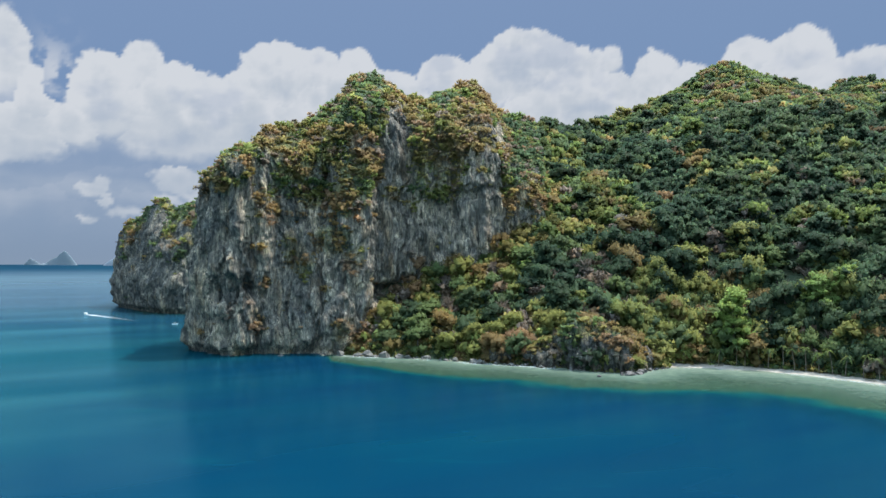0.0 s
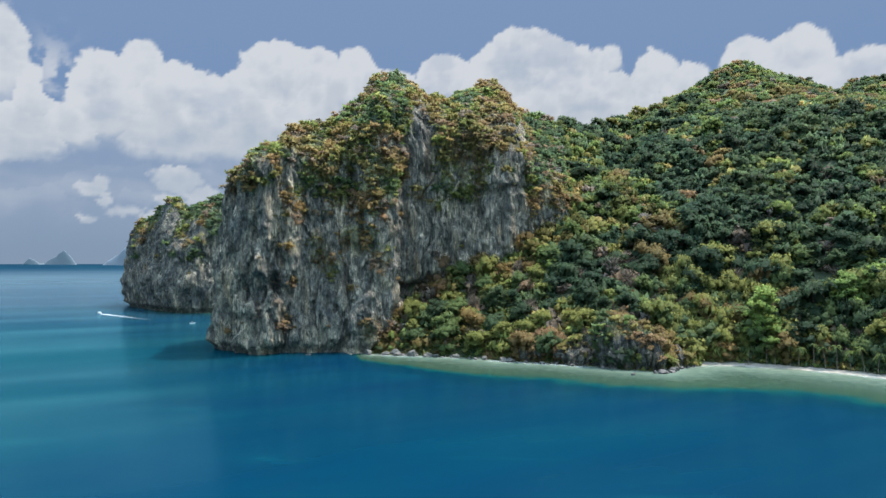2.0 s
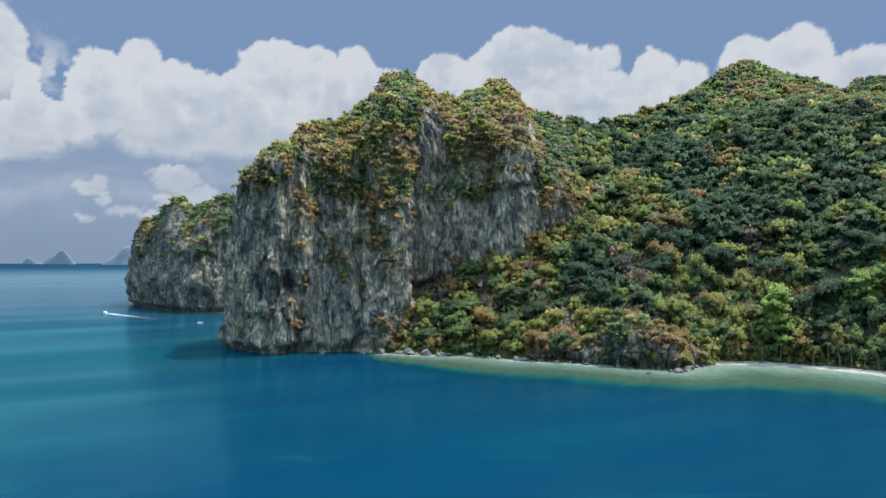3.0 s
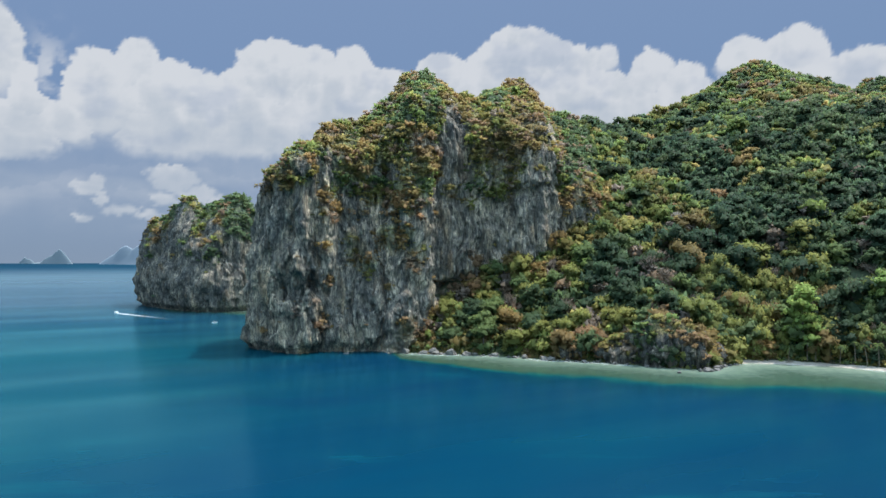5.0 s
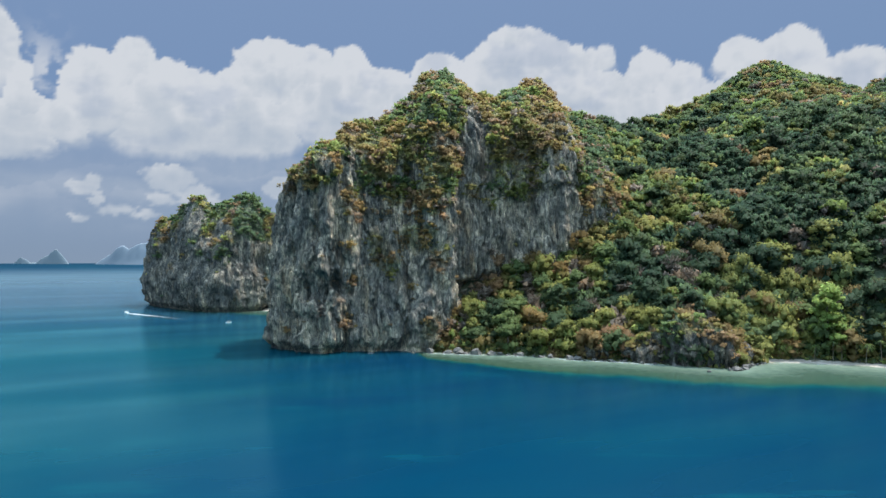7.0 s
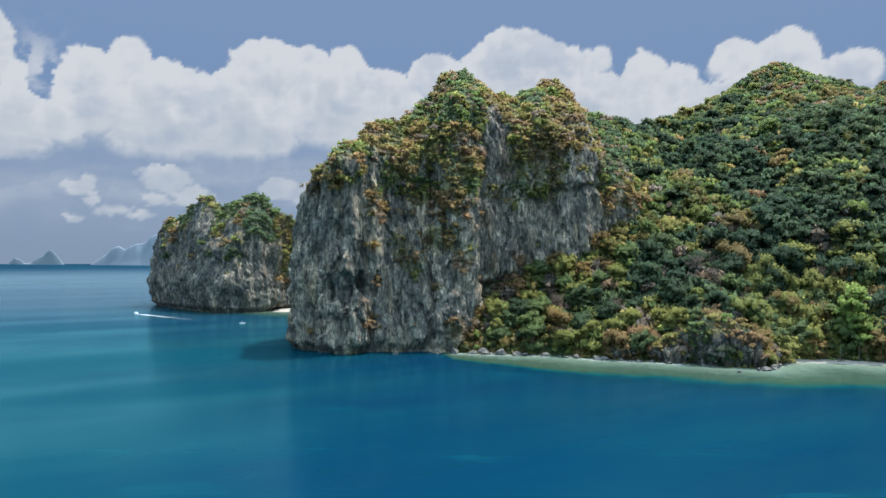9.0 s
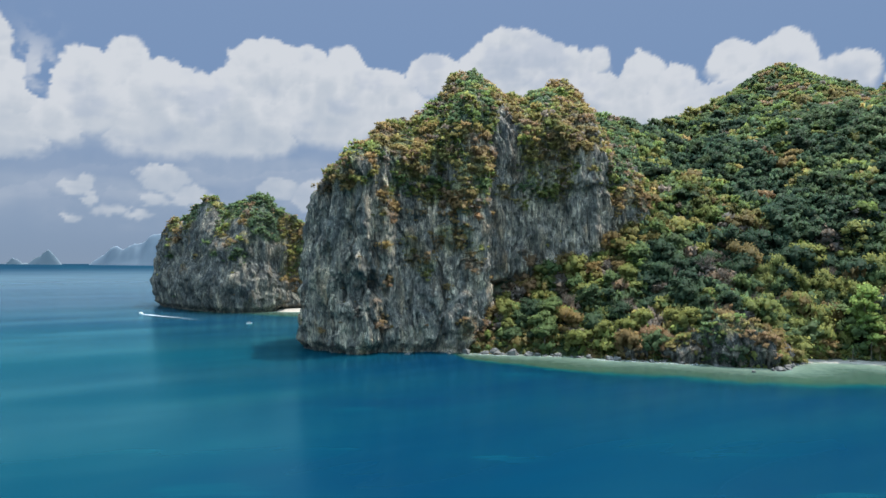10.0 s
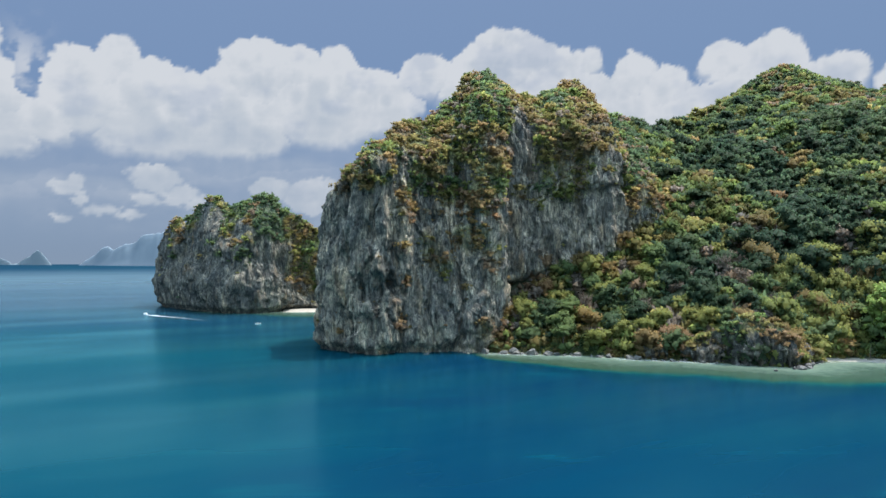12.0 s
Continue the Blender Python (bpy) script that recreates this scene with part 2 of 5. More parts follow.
def water_material():
    m, n, l, s = material("sea_water", 1.0)
    n.remove(s)
    drift = noise_tex(n, l, 0.012, 3, (0.35, 1.3, 1), 0.5, (0, 0, 0), -0.35)
    fine = noise_tex(n, l, 0.09, 5, (1, 1, 1), 0.6, (3, 9, 0))
    depth = calc(n, l, "ADD", attr(n, "depth"), calc(n, l, "MULTIPLY", calc(n, l, "SUBTRACT", fine, 0.5), 0.26))
    shoal = ramp(n, l, calc(n, l, "MULTIPLY", depth, 0.5), [(0.0, (0.19, 0.22, 0.165)), (0.06, (0.135, 0.178, 0.142)), (0.17, (0.072, 0.106, 0.082)), (0.29, (0.038, 0.062, 0.044)),
                 (0.42, (0.026, 0.052, 0.034)), (0.485, (0.004, 0.050, 0.049)), (0.52, (0.0006, 0.040, 0.052)), (0.57, (0.0003, 0.022, 0.044)), (0.80, (0.0002, 0.024, 0.052))])
    deep = ramp(n, l, drift, [(0.35, (0.0002, 0.0185, 0.047)), (0.65, (0.0003, 0.0285, 0.054))])
    shelf = ramp(n, l, noise_tex(n, l, 0.022, 4, (0.5, 2.2, 1), 0.6, (3, 31, 0)), [(0.60, (0, 0, 0)), (0.74, (1, 1, 1))])
    deep = mixed(n, l, calc(n, l, "MULTIPLY", shelf, 0.42), deep, (0.001, 0.061, 0.080))
    # Teal tint west of the headland stands in for the sky reflected there.
    deep = mixed(n, l, calc(n, l, "MULTIPLY", attr(n, "bank"), 0.35), deep, (0.001, 0.048, 0.058))
    far = calc(n, l, "MULTIPLY_ADD", attr(n, "depth"), 4.0, -5.6, True)
    coral = ramp(n, l, noise_tex(n, l, 0.22, 5, (1, 1.3, 1), 0.7, (8, 1, 0)), [(0.35, (0.66, 0.72, 0.72)), (0.5, (0.88, 0.89, 0.88)), (0.66, (1.15, 1.12, 1.05))])
    body = n.new("ShaderNodeBsdfDiffuse")
    l.new(mixed(n, l, far, mixed(n, l, 1.0, shoal, coral, "MULTIPLY"), deep), body.inputs["Color"])
    open_sea = attr(n, "chop")
    swell = noise_tex(n, l, 0.10, 3, (0.6, 1.2, 1), 0.5)
    ripple = noise_tex(n, l, 0.9, 4, (0.8, 1.2, 1), 0.6)
    h = calc(n, l, "ADD", calc(n, l, "MULTIPLY", swell, 0.25), calc(n, l, "MULTIPLY", ripple, 0.03))
    tilt = n.new("ShaderNodeBump")
    tilt.inputs["Strength"].default_value, tilt.inputs["Distance"].default_value = 0.35, 1.0
    l.new(calc(n, l, "MULTIPLY", h, calc(n, l, "MULTIPLY_ADD", open_sea, 5.0, 1.0)), tilt.inputs["Height"])
    gloss = n.new("ShaderNodeBsdfGlossy")
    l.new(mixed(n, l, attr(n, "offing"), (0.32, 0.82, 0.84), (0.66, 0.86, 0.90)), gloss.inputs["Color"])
    slick = ramp(n, l, noise_tex(n, l, 0.0085, 4, (0.34, 1.5, 1), 0.55, (5, 2, 0), -0.5), [(0.40, (0, 0, 0)), (0.62, (1, 1, 1))])
    l.new(calc(n, l, "MULTIPLY_ADD", open_sea, 0.30, 0.20), gloss.inputs["Roughness"])
    l.new(tilt.outputs["Normal"], gloss.inputs["Normal"])
    fres = n.new("ShaderNodeFresnel")
    fres.inputs["IOR"].default_value = 1.33
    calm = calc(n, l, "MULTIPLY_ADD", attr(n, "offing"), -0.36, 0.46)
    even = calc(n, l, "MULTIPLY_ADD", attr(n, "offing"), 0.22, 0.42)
    # Reflection also drops with distance from the camera, to darken the horizon band.
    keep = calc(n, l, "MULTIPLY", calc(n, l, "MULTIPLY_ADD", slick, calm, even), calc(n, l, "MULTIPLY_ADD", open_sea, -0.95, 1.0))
    mx = n.new("ShaderNodeMixShader")
    l.new(calc(n, l, "MULTIPLY", fres.outputs[0], keep), mx.inputs[0])
    l.new(body.outputs[0], mx.inputs[1])
    l.new(gloss.outputs[0], mx.inputs[2])
    l.new(mx.outputs[0], n["Material Output"].inputs["Surface"])
    return m


def cloud_material():
    m, n, l, s = material("sky_and_cloud")
    n.remove(s)
    height = attr(n, "height")
    blue = ramp(n, l, height, [(0.0, (0.235, 0.315, 0.435)), (0.10, (0.222, 0.312, 0.455)), (0.40, (0.185, 0.29, 0.485)), (1.0, (0.21, 0.305, 0.50))])
    puff = ramp(n, l, attr(n, "shade"), [(0.0, (0.33, 0.41, 0.53)), (0.42, (0.455, 0.52, 0.61)), (0.75, (0.545, 0.595, 0.665)), (1.0, (0.64, 0.675, 0.73))])
    col = mixed(n, l, attr(n, "cover"), blue, puff)
    em = n.new("ShaderNodeEmission")
    l.new(col, em.inputs["Color"])
    em.inputs["Strength"].default_value = SKY_GLOW
    clear = n.new("ShaderNodeBsdfTransparent")
    mx = n.new("ShaderNodeMixShader")
    l.new(calc(n, l, "MULTIPLY_ADD", height, 5.0, -4.0, True), mx.inputs[0])
    l.new(em.outputs[0], mx.inputs[1])
    l.new(clear.outputs[0], mx.inputs[2])
    l.new(mx.outputs[0], n["Material Output"].inputs["Surface"])
    return m


def foam_material():
    m, n, l, s = material("foam", 0.6)
    s.inputs["Base Color"].default_value = (0.75, 0.8, 0.82, 1)
    a = calc(n, l, "MULTIPLY", attr(n, "froth"), calc(n, l, "MULTIPLY_ADD", noise_tex(n, l, 0.35, 5), 2.6, -0.7, True), 0, True)
    l.new(a, s.inputs["Alpha"])
    return m


ROCK = rock_material("limestone")
# Copy of the limestone with a darker tint that stands in for shade.
SHADED_ROCK = rock_material("shaded_limestone", (1.10, 1.05, 0.98))
LEAF = leaf_material("foliage")
SOIL = simple_material("forest_soil", (0.040, 0.064, 0.036), (0.085, 0.095, 0.052), 0.25, 0.95, 0.3)
SAND = simple_material("coral_sand", (0.21, 0.185, 0.155), (0.43, 0.39, 0.335), 0.35, 0.95, 0.1)
BOULDER = simple_material("pale_boulder", (0.045, 0.045, 0.045), (0.19, 0.18, 0.165), 1.1, 0.9, 0.3)
DARK_BOULDER = simple_material("wet_boulder", (0.03, 0.03, 0.032), (0.12, 0.115, 0.11), 1.1, 0.7, 0.3)
BARK = simple_material("bark", (0.10, 0.08, 0.06), (0.24, 0.20, 0.16), 2.0, 0.95, 0.1, (1, 1, 0.2))
WATER = water_material()
FOAM = foam_material()
# Distance haze is painted into these two pale blue island colours.
ISLE = simple_material("hazed_far_island", (0.155, 0.20, 0.25), (0.163, 0.208, 0.258), 0.02, 1.0)
NEAR_ISLE = simple_material("hazed_island", (0.16, 0.204, 0.24), (0.168, 0.212, 0.248), 0.02, 1.0)
PAINT = simple_material("white_boat_paint", (0.7, 0.7, 0.69), (0.82, 0.82, 0.8), 3.0, 0.4)
TIMBER = simple_material("bamboo", (0.3, 0.22, 0.12), (0.45, 0.36, 0.2), 3.0, 0.7)
AWNING = simple_material("blue_awning", (0.05, 0.10, 0.22), (0.08, 0.15, 0.30), 3.0, 0.8)

# ---- sky backdrop ----
# cumulus puffs: azimuth, elevation, half width, half height in degrees
WEST = [(-34.98, 14.78, 1.56, 4.15), (-33.3, 12.2, 1.8, 3.0), (-34.56, 9.57, 4.55, 2.64), (-30.99, 12.51, 0.68, 1.77)]
MIDDLE = [(-25.71, 15.1, 2.01, 3.07), (-25.92, 17.0, 1.0, 1.12), (-27.97, 12.66, 3.43, 3.88), (-23.58, 13.34, 3.91, 3.55), (-22.26, 11.42, 7.52, 3.83), (-18.17, 11.71, 7.46, 4.17), (-30.53, 10.65, 2.68, 2.45)]
SPIRE = [(-14.36, 15.71, 4.12, 3.4), (-11.17, 16.13, 2.98, 2.79), (-7.8, 17.32, 1.42, 1.74), (-9.42, 13.6, 6.54, 4.59), (-17.23, 12.95, 2.83, 3.95), (-4.33, 13.74, 4.62, 3.19)]
CENTRE = [(0.31, 16.43, 2.38, 2.38), (7.5, 16.86, 4.06, 3.8), (10.27, 17.4, 2.1, 2.2), (4.33, 15.7, 3.6, 2.7), (11.02, 14.49, 5.97, 4.06), (18.96, 15.49, 2.4, 2.35), (21.24, 14.24, 2.78, 2.41), (15.43, 13.3, 6.24, 3.09), (22.6, 12.4, 4.4, 2.8), (25.0, 11.6, 3.4, 2.6)]
EAST = [(26.42, 16.0, 2.28, 2.13), (30.03, 15.99, 2.4, 2.24), (28.65, 14.29, 4.58, 2.72), (34.46, 14.15, 2.18, 2.04), (32.48, 12.94, 3.31, 2.61)]
SMALL = [(-29.05, 5.9, 1.34, 0.99), (-29.7, 6.2, 0.7, 0.6), (-28.5, 6.6, 0.8, 0.6), (-28.4, 5.4, 0.7, 0.5), (-28.25, 4.86, 0.72, 0.5), (-29.37, 3.46, 0.86, 0.45), (-13.39, 6.46, 2.05, 1.31), (-9.42, 5.84, 3.32, 1.94)]
FAINT = [(-8.0, 17.5, 1.6, 1.3), (14.6, 17.1, 1.7, 1.5), (-22.9, 6.9, 2.5, 1.5), (-21.0, 5.6, 2.0, 1.2), (-23.6, 5.2, 1.5, 0.9), (-19.6, 4.9, 1.3, 0.8), (-26.87, 4.2, 1.9, 0.6), (-24.9, 3.9, 1.6, 0.5)]
SKY_R, SKY_TOP, SKY_C = 4850.0, 2960.0, (-50.0, 0.0)


def sky_backdrop():
    rng = np.random.default_rng(5)
    puffs = [(*p, 1.0) for bank in (WEST, MIDDLE, SPIRE, CENTRE, EAST) for p in bank] + [(*p, 1.55) for p in SMALL] + [(*p, 0.85) for p in FAINT]
    for a in np.arange(40, 322, 6.5):
        puffs.append((a + rng.uniform(-2, 2), rng.uniform(9, 14), rng.uniform(3, 6), rng.uniform(2, 4.5), 1.0))
    az = np.concatenate([np.arange(-46, 46, 0.19), np.arange(46, 314.01, 3.0)])
    z = np.concatenate([np.arange(-10, 2180, 15.5), np.linspace(2180, SKY_TOP, 10)])
    A, Z = np.meshgrid(az, z)
    E = np.degrees(np.arctan2(Z - 56.25, SKY_R))
    wx = fbm(A * 0.55, E * 0.6, 1.5, 4, 3) * 0.9 + fbm(A * 2.2, E * 2.2, 3.5, 3, 6) * 0.28
    wy = fbm(A * 0.55, E * 0.6, 7.5, 4, 9) * 0.8 + fbm(A * 2.2, E * 2.2, 9.5, 3, 2) * 0.28
    lump = billow(A * 0.42, E * 0.46, 2.0, 5, 21)
    fluff = fbm(A * 0.9, E * 0.9, 5.0, 5, 31)
    field = np.full(A.shape, -9.0)
    top, under, grade = np.zeros(A.shape), np.zeros(A.shape), np.ones(A.shape)
    for a, e, ra, re, dens in puffs:
        k = min(1.0, max(0.34, min(ra, re) / 2.6))
        kw = max(k, 0.62)
        dx, dy = (A + wx * 0.8 * kw - a) / ra, (E + wy * 0.8 * kw - e) / re
        dy = np.where(dy < 0, dy * 1.15, dy)
        r = np.sqrt(dx * dx + dy * dy)
        f = (1 - r) * min(ra, re) * dens
        top = np.where(f > field, np.clip(dy * 0.5 + 0.5 - 0.10 * dx, 0, 1.2), top)
        under = np.where(f > field, np.clip(-dy, 0, 1.5), under)
        grade = np.where(f > field, k, grade)
        field = np.maximum(field, f)
    field = field + (lump * 0.22 + fluff * 0.28) * grade
    field = field - 1.3 * np.exp(-((A + wx * 0.9 + 31.6) / 0.7) ** 2 - ((E + wy * 0.9 - 13.8) / 1.5) ** 2)
    low = step01(10.2, 6.8, E)
    field = field + low * 0.30 * fbm(A * 2.3, E * 2.6, 13.0, 3, 61)
    soft = 0.16 + 2.2 * under * step01(7.2, 8.6, E) + 0.28 * (1 - step01(7.2, 8.6, E))
    cover = step01(-0.05 - 0.8 * under * step01(7.2, 8.6, E), soft, field)
    thin = step01(0.0, 0.5, fbm(A * 0.35, E * 0.5, 11.0, 4, 44) + 0.55)
    cover = cover * (1 - 0.15 * low) * (0.75 + 0.25 * thin)
    veil = (0.18 + 0.22 * step01(-0.4, 0.5, fbm(A * 0.16, E * 0.5, 4.0, 4, 52))) * step01(12.5, 9.5, E) * step01(0.6, 5.0, E)
    cover = np.maximum(cover, veil)
    wisp = 0.75 * step01(-0.1, 0.45, fbm(A * 0.9 + wx, E * 0.9 + wy, 15.0, 4, 71)) * np.exp(-((A + 32.0) / 1.5) ** 2 - ((E - 14.8) / 2.2) ** 2)
    cover = np.maximum(cover, wisp)
    shade = 0.48 + 0.28 * top + 0.30 * lump + 0.16 * fluff + 0.25 * step01(8.0, 14.5, E) - 0.16 * step01(0.4, 3.2, field)
    ang = np.radians(A)
    verts = np.stack([SKY_C[0] + SKY_R * np.sin(ang), SKY_C[1] + SKY_R * np.cos(ang), Z], -1).reshape(-1, 3)
    me = raw_mesh("backdrop_sky", verts, grid_faces(len(z), len(az)), {"cover": cover, "shade": np.clip(shade, 0, 1), "height": np.clip(E / 31.0, 0, 1)}, True)
    ob = placed("backdrop_sky", me, cloud_material())
    tagged(ob, "blue tropical sky with white cumulus clouds over the horizon", "sky", kind="structure")


sky_backdrop()

# ---- plan ----
ROCK_SHORE = [(-64, 386), (-46, 381), (-29, 377), (-8, 372), (18, 358), (37, 351), (52, 346), (66, 337), (82, 327), (95, 321)]
BEACH_SHORE = [(104, 328), (112, 335), (125, 342), (142, 339), (163, 331), (178, 322), (187, 314), (197, 303), (206, 292), (226, 262), (255, 228), (310, 190)]
SHORE = np.array([(-125, 480)] + ROCK_SHORE + BEACH_SHORE + [(430, 150), (720, 140), (760, 1050), (-20, 1050), (-145, 640)], float)
HEAD = [  # waterline of the headland: x, y, height of the wall, how far its top leans back
    (-146, 388, 113, 1), (-134, 382, 118, -4), (-123, 380, 119, -5), (-113, 385, 116, 6), (-103, 388, 116, 13), (-90, 387, 118, 20), (-77, 386, 122, 25), (-63, 386, 126, 26), (-53, 395, 140, 18), (-44, 406, 150, 11),
    (-33, 415, 152, 8), (-15, 421, 144, 3), (0, 424, 138, 0), (18, 422, 134, -2), (37, 425, 124, 1), (53, 429, 106, 2), (68, 445, 100, 4), (78, 475, 120, 8), (74, 520, 140, 8), (30, 560, 120, 8), (-50, 550, 110, 8),
    (-125, 520, 90, 8), (-160, 480, 76, 8), (-169, 445, 84, 6), (-166, 418, 92, 6), (-157, 400, 102, 4)]
HEAD_SPINE = [(-141, 402, 119), (-128, 410, 134), (-112, 422, 150), (-95, 434, 156), (-87, 441, 162), (-76, 452, 178), (-66, 460, 192), (-55, 462, 195), (-39, 466, 191), (-17, 476, 180), (-3, 483, 187), (15, 491, 196),
              (28, 497, 200), (35, 499, 195), (40, 500, 183), (48, 506, 174), (74, 530, 178)]
FAR = [(-440, 844, 70), (-430, 821, 62), (-403, 786, 66), (-377, 760, 72), (-341, 723, 70), (-305, 698, 64), (-276, 700, 66), (-254, 724, 50), (-240, 742, 22), (-216, 752, 10), (-178, 760, 10),
       (-117, 764, 14), (-60, 840, 20), (-117, 955, 40), (-251, 965, 60), (-384, 936, 80), (-443, 888, 90)]
FAR_SPINE = [(-424, 809, 94), (-411, 809, 111), (-397, 795, 114), (-384, 778, 108), (-375, 769, 109), (-364, 762, 125), (-348, 754, 131), (-326, 749, 130), (-309, 743, 124), (-297, 737, 126), (-283, 735, 134), (-268, 735, 133),
             (-254, 738, 117), (-239, 741, 103), (-227, 749, 96), (-187, 786, 97), (-132, 824, 101), (-86, 842, 87)]


def inland(x, y, ring):
    """Distance to the ring of points: positive inside."""
    x, y = np.asarray(x, float), np.asarray(y, float)
    best, inside = np.full(x.shape, 1e9), np.zeros(x.shape, bool)
    for (ax, ay), (bx, by) in zip(ring, np.roll(ring, -1, 0)):
        ex, ey = bx - ax, by - ay
        t = np.clip(((x - ax) * ex + (y - ay) * ey) / (ex * ex + ey * ey), 0, 1)
        best = np.minimum(best, np.hypot(x - ax - t * ex, y - ay - t * ey))
        cross = (ay > y) != (by > y)
        inside ^= cross & (x < ex * (y - ay) / (ey if ey else 1e-9) + ax)
    return np.where(inside, best, -best)


def ridge(x, y, a, b, slope):
    ex, ey = b[0] - a[0], b[1] - a[1]
    t = np.clip(((x - a[0]) * ex + (y - a[1]) * ey) / (ex * ex + ey * ey), 0, 1)
    d = np.hypot(x - a[0] - t * ex, y - a[1] - t * ey)
    return a[2] + (b[2] - a[2]) * t - slope * (np.sqrt(d * d + 36) - 6)


def smooth_max(values, k=5.0):
    top = np.max(values, 0)
    return top + k * np.log(np.sum(np.exp((np.array(values) - top) / k), 0)) - 0.0


def shade_line(y):
    """Middle of the belt between the dry spur and the main hill where shade is painted into the trees."""
    return np.interp(y, [345, 365, 390, 437, 470, 520], [132, 140, 148, 158, 153, 140])


# spurs and hollows of the slope above the beach: x, y, radius, height
FOLDS = [(137, 378, 18, -13), (122, 505, 22, -15), (160, 452, 22, -9), (207, 402, 13, -10), (234, 437, 14, -10), (204, 446, 20, 11), (228, 434, 10, 6), (88, 370, 16, 11), (172, 405, 14, 8), (222, 497, 35, 10), (205, 412, 8, 8), (278, 470, 30, 8)]


def front_slope(x, y):
    u, v = (x - 150) / 100, (y - 420) / 100
    u = np.where(u > 1.2, 1.2 + 0.45 * (u - 1.2), np.maximum(u, -1.2))
    z = 87.3 + 25.3 * u + 73.8 * v + 4.1 * u * u - 6.2 * u * v - 6.4 * v * v
    for fx, fy, fr, fz in FOLDS:
        z = z + fz * np.exp(-((x - fx) ** 2 + (y - fy) ** 2) / fr ** 2)
    return z


def ground_height(x, y):
    r = np.hypot(x - 300, y - 672)
    hill = 259 - 0.40 * r - 0.0007 * r * r + 9 * np.exp(-(np.hypot(x - 284, y - 668) / 48) ** 2)
    r2 = np.hypot(x - 466, y - 692)
    hill2 = 258 - 0.42 * r2 - 0.0006 * r2 * r2 + 17 * np.exp(-(r2 / 42) ** 2)
    back = np.maximum(ridge(x, y, (25, 505, 178), (108, 562, 171), 1.1), ridge(x, y, (108, 562, 171), (172, 602, 192), 0.95))
    back = np.maximum(back, ridge(x, y, (172, 602, 192), (300, 668, 257), 0.8))
    apron = np.maximum(ridge(x, y, (-48, 408, 26), (50, 424, 76), 0.85), ridge(x, y, (50, 424, 76), (92, 426, 80), 0.9))
    z = smooth_max([hill, hill2, back, apron])
    near = step01(46, 78, x) * step01(570, 480, y)
    z = z + (front_slope(x, y) - z) * near
    z = z + (5 - 2 * near) * fbm(x / 60, y / 60, 0, 3, 71) + 2.4 * fbm(x / 22, y / 22, 0, 3, 72)
    d = inland(x, y, SHORE)
    beach = step01(100, 122, x)
    bank = (1 - beach) * (0.95 * d - 0.8) + beach * (np.where(d < 6.5, 0.10 * d - 1.0, -0.35 + 0.75 * (d - 6.5) + 0.6 * np.clip(d - 14, 0, 60)))
    k = 4.0
    h = np.clip(0.5 + 0.5 * (bank - z) / k, 0, 1)
    return np.minimum(bank * (1 - h) + z * h - k * h * (1 - h), 400)


# ---- sea ----
def sea_sheet():
    near_x, near_y = np.arange(-560, 421, 4.0), np.arange(120, 861, 4.0)
    out = np.array([12, 30, 60, 110, 190, 320, 520, 800, 1200, 1450, 1700, 2000, 2300, 2650, 3000, 3350, 3700, 4100, 4500])
    xs = np.concatenate([(-560 - out)[::-1], near_x, 420 + out])
    ys = np.concatenate([(120 - out)[::-1], near_y, 860 + out])
    X, Y = np.meshgrid(xs, ys)
    width = np.interp(X, [-75, -60, -40, -20, 5, 45, 80, 110, 130, 150, 165, 230], [14, 28, 40, 48, 51, 49, 45, 49, 60, 68, 68, 70]) * (1 + 0.13 * fbm(X / 22, Y / 22, 0, 4, 81))
    off = -inland(X, Y, SHORE)
    depth = np.where(X > -84, off / width, 9.0) + np.clip((-64 - X) / 10, 0, 2)
    far_ring = np.array([(-330, 728), (-300, 712), (-276, 712), (-252, 718), (-215, 714), (-165, 722), (-115, 762), (-155, 820), (-252, 800)], float)
    depth = np.minimum(depth, -inland(X, Y, far_ring) / (26 + 40 * step01(-290, -225, X)))
    r = np.hypot(X + 50, Y)
    Z = 50.0 * step01(900, 5200, r) ** 1.0 * np.clip(r / 4850, 0, 1)
    # bank marks the water west of the headland that gets the reflected-sky tint.
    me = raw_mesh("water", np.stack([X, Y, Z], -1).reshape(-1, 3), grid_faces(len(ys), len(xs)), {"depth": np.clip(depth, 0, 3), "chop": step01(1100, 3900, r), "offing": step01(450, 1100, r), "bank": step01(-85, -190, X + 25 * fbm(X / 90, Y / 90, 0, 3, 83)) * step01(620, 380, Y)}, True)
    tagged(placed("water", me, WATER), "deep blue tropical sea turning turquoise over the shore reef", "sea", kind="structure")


sea_sheet()


# ---- land ----
def hill_ground():
    xs, ys = np.arange(-68, 600, 4.0), np.arange(150, 840, 4.0)
    X, Y = np.meshgrid(xs, ys)
    Z = np.maximum(ground_height(X, Y), -6)
    me = raw_mesh("ground", np.stack([X, Y, Z], -1).reshape(-1, 3), grid_faces(len(ys), len(xs)), None, True)
    tagged(placed("ground", me, SOIL), "steep forested island hillside with leaf-littered brown soil", "hillside", kind="structure")


hill_ground()


